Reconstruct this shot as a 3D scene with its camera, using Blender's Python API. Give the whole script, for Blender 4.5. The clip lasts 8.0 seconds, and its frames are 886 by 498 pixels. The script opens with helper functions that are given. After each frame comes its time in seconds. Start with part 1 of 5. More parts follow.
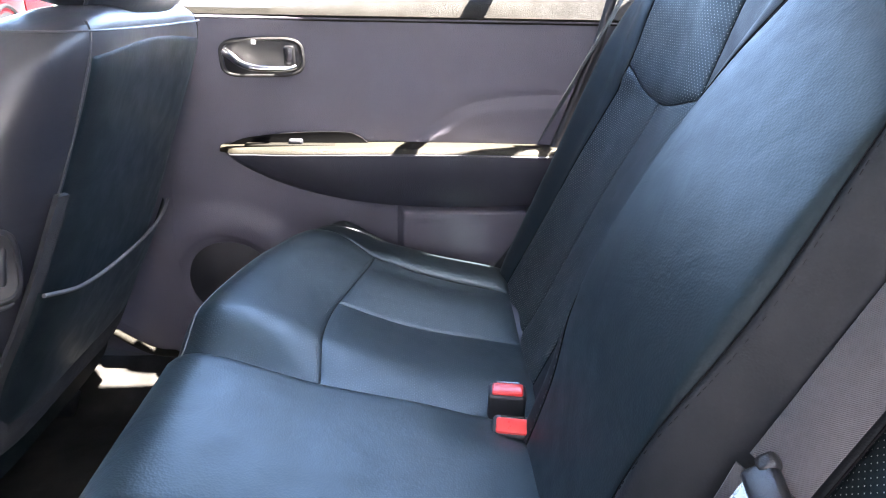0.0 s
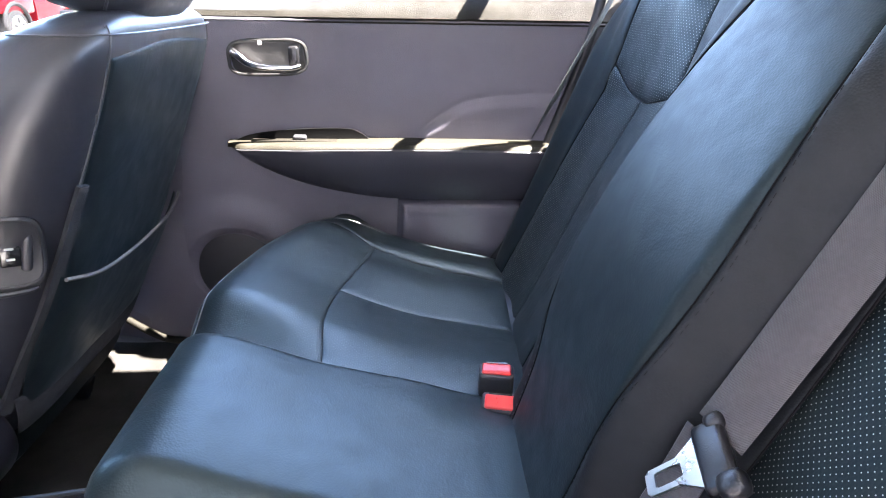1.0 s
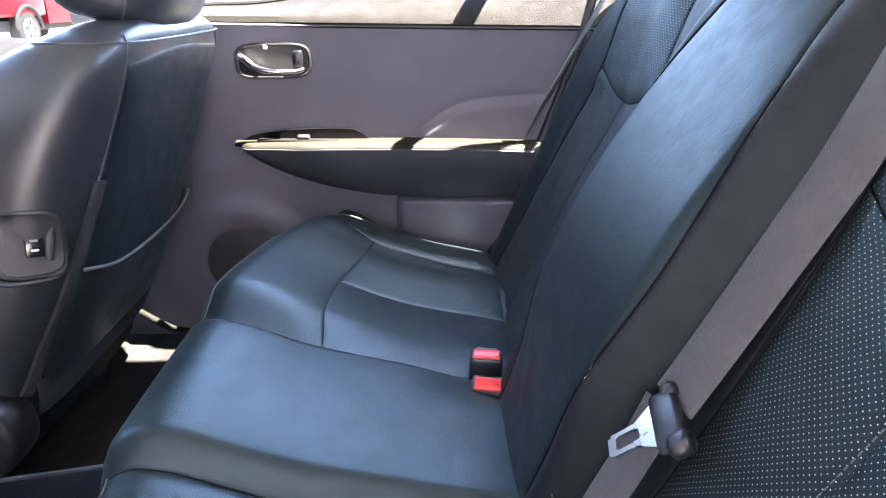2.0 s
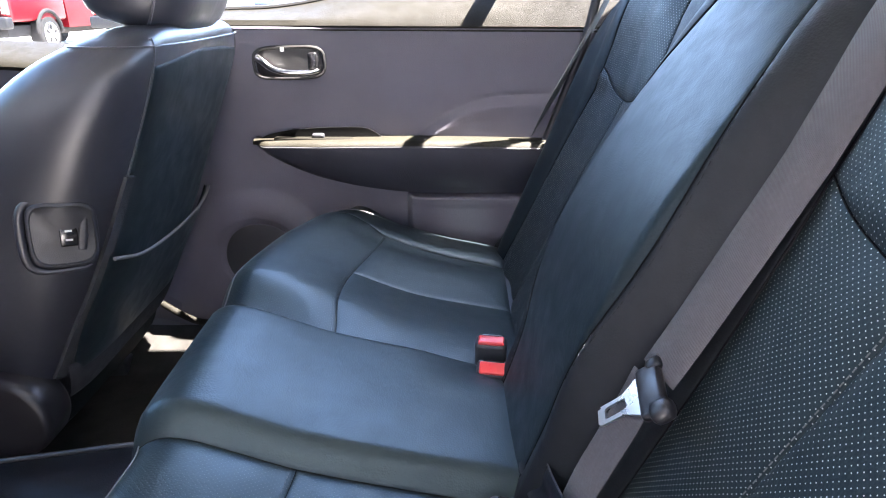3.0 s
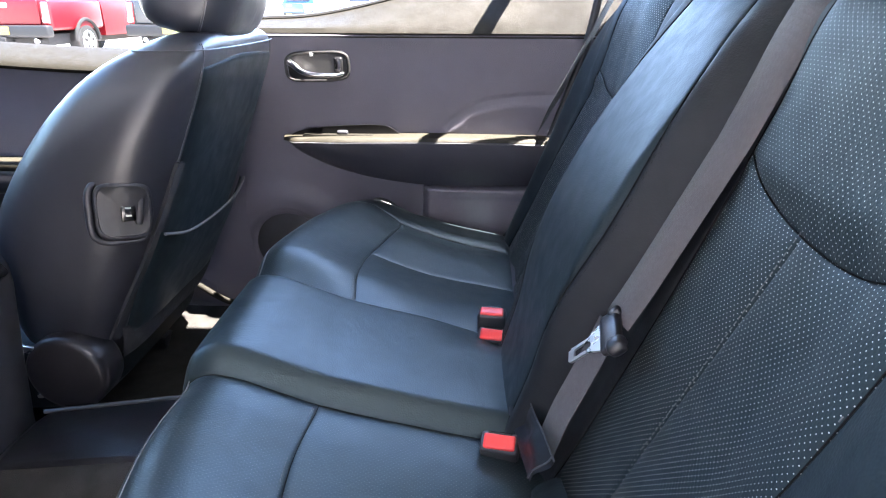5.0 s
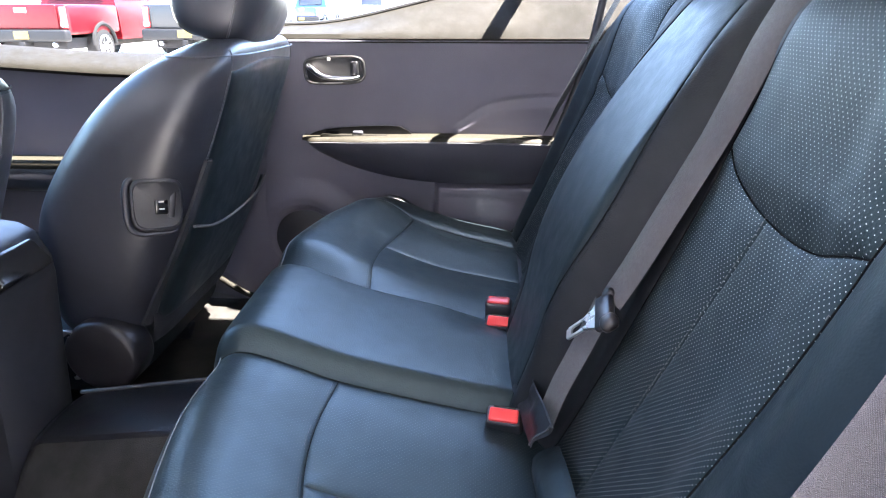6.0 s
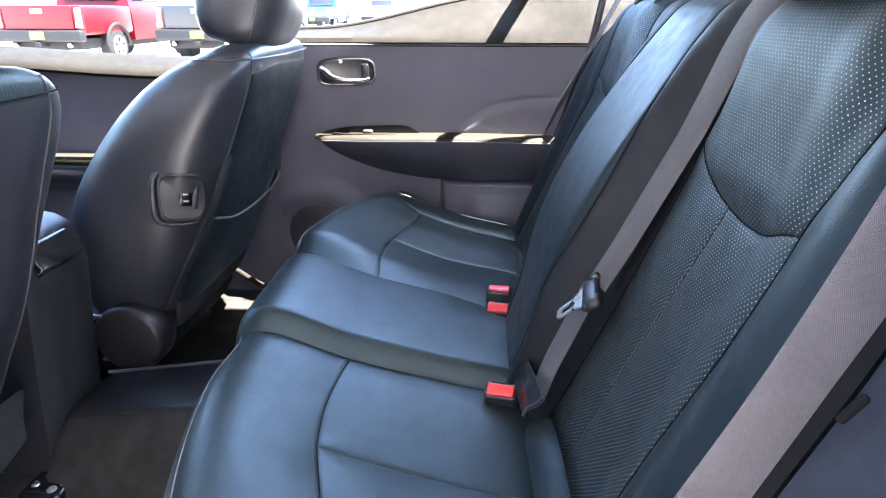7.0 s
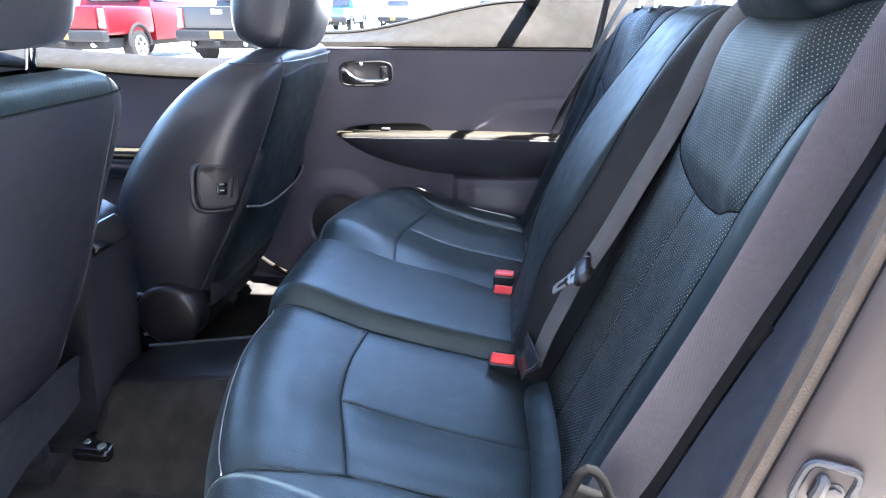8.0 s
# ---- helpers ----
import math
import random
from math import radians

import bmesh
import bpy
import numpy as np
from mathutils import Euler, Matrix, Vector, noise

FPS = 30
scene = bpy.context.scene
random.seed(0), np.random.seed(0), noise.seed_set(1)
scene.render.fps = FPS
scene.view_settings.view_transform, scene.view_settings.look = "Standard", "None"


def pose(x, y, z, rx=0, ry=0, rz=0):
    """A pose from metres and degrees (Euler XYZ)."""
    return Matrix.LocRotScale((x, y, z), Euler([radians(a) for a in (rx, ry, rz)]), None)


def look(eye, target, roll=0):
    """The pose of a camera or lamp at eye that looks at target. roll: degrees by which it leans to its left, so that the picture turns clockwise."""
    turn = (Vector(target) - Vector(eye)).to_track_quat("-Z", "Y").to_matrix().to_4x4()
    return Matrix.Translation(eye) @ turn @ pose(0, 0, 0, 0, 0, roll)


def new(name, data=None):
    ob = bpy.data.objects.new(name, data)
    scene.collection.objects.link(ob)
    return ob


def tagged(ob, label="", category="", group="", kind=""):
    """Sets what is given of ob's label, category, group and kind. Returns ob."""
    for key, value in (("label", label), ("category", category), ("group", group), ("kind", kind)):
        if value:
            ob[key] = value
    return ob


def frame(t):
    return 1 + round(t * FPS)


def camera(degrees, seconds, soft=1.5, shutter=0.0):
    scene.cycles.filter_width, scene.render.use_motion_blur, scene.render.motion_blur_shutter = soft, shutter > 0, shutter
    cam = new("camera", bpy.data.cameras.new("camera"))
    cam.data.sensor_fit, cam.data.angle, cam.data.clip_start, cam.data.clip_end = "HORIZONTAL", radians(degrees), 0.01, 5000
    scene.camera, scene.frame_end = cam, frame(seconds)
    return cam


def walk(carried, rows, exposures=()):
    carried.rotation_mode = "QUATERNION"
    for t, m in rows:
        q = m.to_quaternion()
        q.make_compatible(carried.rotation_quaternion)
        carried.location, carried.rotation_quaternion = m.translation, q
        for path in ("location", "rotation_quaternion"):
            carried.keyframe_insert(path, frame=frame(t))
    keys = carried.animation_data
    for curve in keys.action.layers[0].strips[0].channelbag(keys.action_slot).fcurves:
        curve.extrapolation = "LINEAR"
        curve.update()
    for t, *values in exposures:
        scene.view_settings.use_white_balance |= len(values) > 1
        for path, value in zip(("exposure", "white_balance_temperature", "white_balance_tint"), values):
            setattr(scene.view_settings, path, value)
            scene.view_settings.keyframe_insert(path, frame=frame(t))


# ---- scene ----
cam = camera(71.0, 8.0, soft=1.1)
PATH = [
    (0, (0.108, -0.52, 1.063), (0.209, 1.333, 0.318), 1.1),
    (0.5, (0.114, -0.548, 1.066), (0.208, 1.303, 0.316), 1.1),
    (1, (0.122, -0.576, 1.073), (0.205, 1.275, 0.319), 1.0),
    (1.5, (0.134, -0.605, 1.079), (0.208, 1.246, 0.325), 0.9),
    (3, (0.149, -0.682, 1.088), (0.165, 1.171, 0.337), 0.3),
    (3.5, (0.158, -0.709, 1.088), (0.152, 1.145, 0.34), 0.2),
    (4, (0.16, -0.743, 1.092), (0.137, 1.114, 0.348), 0.2),
    (5.5, (0.181, -0.849, 1.092), (0.104, 1.013, 0.368), 0.1),
    (6, (0.18, -0.886, 1.1), (0.087, 0.977, 0.378), 0.0),
    (6.5, (0.181, -0.924, 1.108), (0.077, 0.938, 0.385), 0.1),
    (7, (0.193, -0.963, 1.111), (0.072, 0.899, 0.39), -0.0),
    (7.5, (0.2, -1.007, 1.113), (0.059, 0.853, 0.393), -0.0),
    (8, (0.207, -1.079, 1.126), (0.042, 0.78, 0.406), 0.1),
]
walk(cam, [(t, look(eye, target, roll)) for t, eye, target, roll in PATH], [(0.0, 5.32, 6450.0, 16.5), (1.5, 5.26, 6450.0, 16.5), (3.0, 5.0, 6400.0, 16.5), (5.5, 4.98, 6350.0, 16.0), (7.0, 5.02, 6300.0, 16.0), (8.0, 4.78, 5950.0, 16.0)])

# ---- light ----
SUN_WAY = Vector((-0.43, 0.022, -1.0)).normalized()
world = bpy.data.worlds.new("sky")
scene.world = world
world.use_nodes = True
sky = world.node_tree.nodes.new("ShaderNodeTexSky")
sky.sky_type = "NISHITA"
sky.sun_disc = False
sky.sun_elevation = math.asin(-SUN_WAY.z)
sky.sun_rotation = math.atan2(-SUN_WAY.x, -SUN_WAY.y)
back = world.node_tree.nodes["Background"]
back.inputs["Strength"].default_value = 0.15
world.node_tree.links.new(sky.outputs[0], back.inputs[0])
sun = new("sun", bpy.data.lights.new("sun", "SUN"))
sun.data.energy, sun.data.angle, sun.data.color = 4.0, radians(0.5), (1.0, 0.94, 0.84)
sun.matrix_world = look((0, 0, 30), Vector((0, 0, 30)) + SUN_WAY)


# ---- materials ----
def material(name, color, rough=0.5, metal=0.0, vary=0.12, grain=0.0, grain_size=600.0, blotch=6.0, spec=0.5, coat=0.0, sheen=0.0, crease=0.0, coat_rough=0.1, gleam=(1.0, 1.0, 1.0)):
    """A surface with large blotches of tone and gloss, and a fine grain in relief."""
    mat = bpy.data.materials.new(name)
    mat.use_nodes = True
    nt = mat.node_tree
    nodes, link = nt.nodes, nt.links.new
    bsdf = nodes["Principled BSDF"]
    co = nodes.new("ShaderNodeTexCoord")
    big = nodes.new("ShaderNodeTexNoise")
    big.inputs["Scale"].default_value, big.inputs["Detail"].default_value = blotch, 5.0
    link(co.outputs["Object"], big.inputs["Vector"])
    tone = nodes.new("ShaderNodeMapRange")
    tone.inputs[1].default_value, tone.inputs[2].default_value = 0.3, 0.7
    tone.inputs[3].default_value, tone.inputs[4].default_value = 1 - vary, 1 + vary
    link(big.outputs[0], tone.inputs[0])
    mul = nodes.new("ShaderNodeVectorMath")
    mul.operation = "SCALE"
    mul.inputs[0].default_value = color
    link(tone.outputs[0], mul.inputs["Scale"])
    link(mul.outputs[0], bsdf.inputs["Base Color"])
    gloss = nodes.new("ShaderNodeMapRange")
    gloss.inputs[1].default_value, gloss.inputs[2].default_value = 0.3, 0.7
    gloss.inputs[3].default_value, gloss.inputs[4].default_value = max(0.02, rough * 0.88), min(1.0, rough * 1.12)
    fine = nodes.new("ShaderNodeTexNoise")
    fine.inputs["Scale"].default_value, fine.inputs["Detail"].default_value = blotch * 7, 4.0
    link(co.outputs["Object"], fine.inputs["Vector"])
    link(fine.outputs[0], gloss.inputs[0])
    link(gloss.outputs[0], bsdf.inputs["Roughness"])
    bsdf.inputs["Metallic"].default_value = metal
    bsdf.inputs["Specular IOR Level"].default_value = spec
    bsdf.inputs["Specular Tint"].default_value = (*gleam, 1)
    bsdf.inputs["Coat Weight"].default_value, bsdf.inputs["Coat Roughness"].default_value = coat, coat_rough
    bsdf.inputs["Sheen Weight"].default_value, bsdf.inputs["Sheen Roughness"].default_value = sheen, 0.45
    bsdf.inputs["Sheen Tint"].default_value = (0.72, 0.97, 1.0, 1)
    if crease:
        folds = nodes.new("ShaderNodeTexNoise")
        folds.inputs["Scale"].default_value, folds.inputs["Detail"].default_value, folds.inputs["Distortion"].default_value = 14.0, 3.0, 0.8
        link(co.outputs["Object"], folds.inputs["Vector"])
        soft = nodes.new("ShaderNodeBump")
        soft.inputs["Strength"].default_value, soft.inputs["Distance"].default_value = crease, 0.006
        link(folds.outputs[0], soft.inputs["Height"])
        link(soft.outputs[0], bsdf.inputs["Normal"])
    if grain:
        cells = nodes.new("ShaderNodeTexVoronoi")
        cells.inputs["Scale"].default_value = grain_size
        link(co.outputs["Object"], cells.inputs["Vector"])
        bump = nodes.new("ShaderNodeBump")
        bump.inputs["Strength"].default_value, bump.inputs["Distance"].default_value = grain, 0.0006
        link(cells.outputs["Distance"], bump.inputs["Height"])
        if crease:
            link(soft.outputs[0], bump.inputs["Normal"])
        link(bump.outputs[0], bsdf.inputs["Normal"])
    return mat


def dotted(mat, pitch, size, color, u_range=None):
    """Adds staggered perforations, a pitch apart in metres of the UV map, to a copy of a leather."""
    mat = mat.copy()
    nt = mat.node_tree
    nodes, link = nt.nodes, nt.links.new
    bsdf = nodes["Principled BSDF"]
    uv = nodes.new("ShaderNodeUVMap")
    scaled = nodes.new("ShaderNodeVectorMath")
    scaled.operation = "SCALE"
    scaled.inputs["Scale"].default_value = 1 / pitch
    link(uv.outputs[0], scaled.inputs[0])
    spots = []
    for shift in (0.0, 0.5):
        move = nodes.new("ShaderNodeVectorMath")
        move.operation = "ADD"
        move.inputs[1].default_value = (shift, shift, 0)
        link(scaled.outputs[0], move.inputs[0])
        part_of = nodes.new("ShaderNodeVectorMath")
        part_of.operation = "FRACTION"
        link(move.outputs[0], part_of.inputs[0])
        away = nodes.new("ShaderNodeVectorMath")
        away.operation = "DISTANCE"
        away.inputs[1].default_value = (0.5, 0.5, 0)
        link(part_of.outputs[0], away.inputs[0])
        spot = nodes.new("ShaderNodeMapRange")
        spot.inputs[1].default_value, spot.inputs[2].default_value = size * 1.25, size * 0.75
        spot.inputs[3].default_value, spot.inputs[4].default_value = 0.0, 1.0
        link(away.outputs["Value"], spot.inputs[0])
        spots.append(spot)
    both = nodes.new("ShaderNodeMath")
    both.operation = "MAXIMUM"
    link(spots[0].outputs[0], both.inputs[0])
    link(spots[1].outputs[0], both.inputs[1])
    old = bsdf.inputs["Base Color"].links[0].from_socket
    mix = nodes.new("ShaderNodeMix")
    mix.data_type = "RGBA"
    link(both.outputs[0], mix.inputs["Factor"])
    link(old, mix.inputs["A"])
    mix.inputs["B"].default_value = (*color, 1)
    link(mix.outputs["Result"], bsdf.inputs["Base Color"])
    dent = nodes.new("ShaderNodeBump")
    dent.inputs["Strength"].default_value, dent.inputs["Distance"].default_value = 0.6, 0.0008
    dent.invert = True
    link(both.outputs[0], dent.inputs["Height"])
    if bsdf.inputs["Normal"].links:
        link(bsdf.inputs["Normal"].links[0].from_socket, dent.inputs["Normal"])
    link(dent.outputs[0], bsdf.inputs["Normal"])
    return mat


def woven(name, color, pitch, rough=0.75):
    """A ribbed weave along the UV map's first axis."""
    mat = material(name, color, rough, vary=0.08, blotch=30, sheen=0.2)
    nt = mat.node_tree
    nodes, link = nt.nodes, nt.links.new
    bsdf = nodes["Principled BSDF"]
    uv = nodes.new("ShaderNodeUVMap")
    bumps = None
    for turn, scale in ((0.6, 1.0), (-0.6, 1.0)):
        mapping = nodes.new("ShaderNodeMapping")
        mapping.inputs["Rotation"].default_value = (0, 0, turn)
        link(uv.outputs[0], mapping.inputs["Vector"])
        wave = nodes.new("ShaderNodeTexWave")
        wave.inputs["Scale"].default_value = scale / pitch / 3.2
        link(mapping.outputs[0], wave.inputs["Vector"])
        bump = nodes.new("ShaderNodeBump")
        bump.inputs["Strength"].default_value, bump.inputs["Distance"].default_value = 0.35, 0.0004
        link(wave.outputs["Fac"], bump.inputs["Height"])
        if bumps:
            link(bumps.outputs[0], bump.inputs["Normal"])
        bumps = bump
    link(bumps.outputs[0], bsdf.inputs["Normal"])
    return mat


# The blue-green gleam puts sky colour into the reflections of these leathers.
LEATHER = material("black_leather", (0.0070, 0.0106, 0.0126), 0.50, vary=0.15, grain=0.25, grain_size=420, blotch=5, spec=0.20, crease=0.25, coat=0.04, coat_rough=0.26, sheen=0.02, gleam=(0.72, 0.93, 1.0))
# Copy of LEATHER, raised in tone and gloss for the brighter light on cushions.
SEAT_LEATHER = material("black_seat_leather", (0.0085, 0.0132, 0.0152), 0.44, vary=0.15, grain=0.3, grain_size=420, blotch=5, spec=0.42, crease=0.25, coat=0.12, coat_rough=0.26, sheen=0.03, gleam=(0.70, 0.95, 1.0))
LEATHER_SIDE = material("black_vinyl", (0.0195, 0.0205, 0.0265), 0.42, vary=0.12, blotch=6, spec=0.45, crease=0.25, coat=0.45, coat_rough=0.34)
MATTE_LEATHER = material("black_matte_leather", (0.0066, 0.0106, 0.0120), 0.6, vary=0.15, grain=0.3, grain_size=420, blotch=5, spec=0.28, crease=0.25, coat=0.05, coat_rough=0.40, gleam=(0.72, 0.93, 1.0))
PERFORATED = dotted(MATTE_LEATHER, 0.0061, 0.071, (0.50, 0.49, 0.45))
PERFORATED_FINE = dotted(MATTE_LEATHER, 0.0064, 0.070, (0.42, 0.41, 0.38))
# Inner back panels: a dull dark tone in place of the shade on them.
SHADED_VINYL = material("shade_toned_vinyl", (0.0082, 0.0094, 0.0112), 0.6, vary=0.12, grain=0.3, grain_size=500, spec=0.25, crease=0.2)
HARD_BLACK = material("hard_black_plastic", (0.013, 0.012, 0.014), 0.34, grain=0.2, grain_size=800)
PERFORATED_SEAT = dotted(SEAT_LEATHER, 0.0060, 0.070, (0.045, 0.046, 0.046))
THREAD = material("grey_thread", (0.05, 0.05, 0.052), 0.7)
PALE_THREAD = material("pale_thread", (0.085, 0.085, 0.08), 0.7)
EDGE_PIPING = material("pale_edge_piping", (0.10, 0.10, 0.105), 0.42)
# Matte black of seams, small fittings and the sheet of gap shade.
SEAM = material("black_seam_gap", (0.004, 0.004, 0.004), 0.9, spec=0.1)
PIPING = material("black_piping", (0.055, 0.056, 0.060), 0.32)
DOOR_PLASTIC = material("charcoal_door_plastic", (0.116, 0.110, 0.136), 0.38, vary=0.14, grain=0.7, grain_size=700, blotch=4)
# Sun-struck trim: door plastic with its base darkened and warmed to balance the sun.
SILL_PLASTIC = material("sun_dimmed_trim_plastic", (0.0100, 0.0090, 0.0058), 0.65, spec=0.18, vary=0.15, grain=1.0, grain_size=900, blotch=5)
ARM_TOP = material("warm_grey_armrest_vinyl", (0.021, 0.019, 0.013), 0.6, spec=0.2, vary=0.15, grain=0.8, grain_size=900, blotch=5)
DARK_PLASTIC = material("black_plastic", (0.024, 0.025, 0.029), 0.42, grain=0.3, grain_size=800)
GREY_PLASTIC = material("grey_plastic", (0.12, 0.115, 0.115), 0.5, grain=0.4, grain_size=700)
GLOSS_BLACK = material("gloss_black_plastic", (0.012, 0.012, 0.013), 0.15)
CARPET = material("black_carpet", (0.032, 0.0305, 0.028), 0.95, vary=0.3, grain=1.0, grain_size=900, blotch=20, spec=0.1)
MAT_RUBBER = material("black_tunnel_vinyl", (0.010, 0.0105, 0.013), 0.32, vary=0.2, grain=0.6, grain_size=500)
HEADLINER = material("light_grey_headliner", (0.72, 0.71, 0.68), 0.95, grain=0.5, grain_size=900, spec=0.1)
PILLAR = material("pale_grey_pillar_trim", (0.38, 0.37, 0.35), 0.6, grain=0.4, grain_size=800)
RED = material("red_plastic", (0.62, 0.03, 0.03), 0.3, vary=0.06)
CHROME = material("chrome", (0.75, 0.75, 0.76), 0.12, metal=1.0, vary=0.03)
TUCK = material("glossy_black_leather", (0.008, 0.008, 0.010), 0.45, vary=0.15, grain=0.2, grain_size=420, spec=0.3, crease=0.3)
STEEL = material("brushed_steel", (0.62, 0.61, 0.58), 0.28, metal=1.0, vary=0.08)
DARK_STEEL = material("dull_steel", (0.07, 0.066, 0.062), 0.6, metal=0.8, vary=0.1)
WEBBING = woven("grey_webbing", (0.056, 0.048, 0.050), 0.0011)
TAN_RUBBER = material("tan_weatherstrip", (0.047, 0.031, 0.0165), 0.75, grain=0.5, grain_size=600)
ARM_VINYL = material("charcoal_blue_vinyl", (0.040, 0.041, 0.053), 0.48, vary=0.14, grain=0.5, grain_size=500, blotch=5, spec=0.35, crease=0.2)
QUARTER = material("slate_trim_plastic", (0.016, 0.019, 0.025), 0.75, spec=0.25, vary=0.08, grain=0.2, grain_size=900)
FLAP = material("grey_flap_fabric", (0.017, 0.0185, 0.022), 0.9, grain=0.6, grain_size=900)
RUBBER = material("weatherstrip_rubber", (0.012, 0.012, 0.012), 0.5, grain=0.3)
# Silver paint with a near-black base: the doorway's shade put into its colour.
PAINT = material("shade_toned_silver_paint", (0.0235, 0.0152, 0.0112), 0.5, metal=0.2, vary=0.05, coat=0.12)
MARK = material("pale_print", (0.5, 0.5, 0.48), 0.5)
CONCRETE = material("pale_concrete", (0.56, 0.54, 0.50), 0.9, vary=0.15, grain=0.8, grain_size=30, blotch=0.4)
BLOCK_GREY = material("light_block_grey", (0.24, 0.23, 0.22), 0.9, vary=0.12, grain=0.6, grain_size=60, blotch=0.6)
TYRE = material("tyre_rubber", (0.010, 0.010, 0.010), 0.9, spec=0.2)


def glass_material(name, tint):
    mat = bpy.data.materials.new(name)
    mat.use_nodes = True
    nt = mat.node_tree
    nt.nodes.remove(nt.nodes["Principled BSDF"])
    clear, shine, mix, rim = (nt.nodes.new(n) for n in ("ShaderNodeBsdfTransparent", "ShaderNodeBsdfGlossy", "ShaderNodeMixShader", "ShaderNodeFresnel"))
    clear.inputs[0].default_value = (*tint, 1)
    shine.inputs["Roughness"].default_value = 0.02
    rim.inputs[0].default_value = 1.3
    nt.links.new(rim.outputs[0], mix.inputs[0])
    nt.links.new(clear.outputs[0], mix.inputs[1])
    nt.links.new(shine.outputs[0], mix.inputs[2])
    nt.links.new(mix.outputs[0], nt.nodes["Material Output"].inputs[0])
    return mat


GLASS = glass_material("window_glass", (0.93, 0.96, 0.95))
TINTED = glass_material("tinted_glass", (0.33, 0.38, 0.375))


# ---- building blocks ----
def finish(name, bm, mat, smooth=True):
    bmesh.ops.recalc_face_normals(bm, faces=bm.faces)
    me = bpy.data.meshes.new(name)
    bm.to_mesh(me)
    bm.free()
    me.materials.append(mat)
    if smooth:
        me.polygons.foreach_set("use_smooth", [True] * len(me.polygons))
        me.set_sharp_from_angle(angle=radians(40))
    return me


def part(name, bm, mat, parent, label="", smooth=True):
    """Links a bmesh as one mesh object under a thing or a part."""
    ob = new(name, finish(name, bm, mat, smooth))
    ob.parent = parent
    if parent is not None:
        ob.matrix_parent_inverse = parent.matrix_world.inverted()
    if label:
        ob["label"] = label
    return ob


def thing(name, label, category, place=(0, 0, 0), group="", kind=""):
    ob = new(name)
    ob.location = place
    bpy.context.view_layer.update()
    return tagged(ob, label, category, group, kind)


def setting(name, bm, mat, label, category, smooth=True):
    ob = new(name, finish(name, bm, mat, smooth))
    return tagged(ob, label, category, kind="structure")


def spline(points, n):
    """n + 1 points, evenly numbered, on a smooth curve through the given ones."""
    p = np.array(points, float)
    if len(p) == 2:
        k = np.linspace(0, 1, n + 1)[:, None]
        return p[0] * (1 - k) + p[1] * k
    ext = np.vstack([2 * p[0] - p[1], p, 2 * p[-1] - p[-2]])
    out = []
    lengths = np.r_[0, np.cumsum(np.linalg.norm(np.diff(p, axis=0), axis=1))]
    for s in np.linspace(0, lengths[-1], n + 1):
        i = min(max(int(np.searchsorted(lengths, s, side="right")) - 1, 0), len(p) - 2)
        t = (s - lengths[i]) / max(lengths[i + 1] - lengths[i], 1e-9)
        a, b, c, d = ext[i : i + 4]
        out.append(0.5 * (2 * b + (c - a) * t + (2 * a - 5 * b + 4 * c - d) * t**2 + (3 * b - a - 3 * c + d) * t**3))
    return np.array(out)


def ease(x, xs, ys):
    """A smooth step from knot to knot."""
    if x <= xs[0]:
        return ys[0]
    for x0, x1, y0, y1 in zip(xs, xs[1:], ys, ys[1:]):
        if x <= x1:
            k = (x - x0) / (x1 - x0)
            return y0 + (y1 - y0) * k * k * (3 - 2 * k)
    return ys[-1]


def sheet(points, uv=None, closed_u=False, cap=False):
    """A bmesh from a grid of places [i][j], with a UV map where one is given."""
    bm = bmesh.new()
    rows = [[bm.verts.new(p) for p in row] for row in points]
    layer = bm.loops.layers.uv.new("uv")
    m = len(rows[0])
    for i in range(len(rows) - 1):
        for j in range(m if closed_u else m - 1):
            k = (j + 1) % m
            ids = ((i, j), (i, k), (i + 1, k), (i + 1, j))
            face = bm.faces.new([rows[a][b] for a, b in ids])
            if uv is not None:
                for loop, (a, b) in zip(face.loops, ids):
                    loop[layer].uv = uv[a][b]
    if cap:
        bm.faces.new(rows[0])
        bm.faces.new(rows[-1])
    return bm


def normal_at(base, a, b, e=0.002):
    p = Vector(base(a, b))
    return p, (Vector(base(a + e, b)) - p).cross(Vector(base(a, b + e)) - p).normalized()


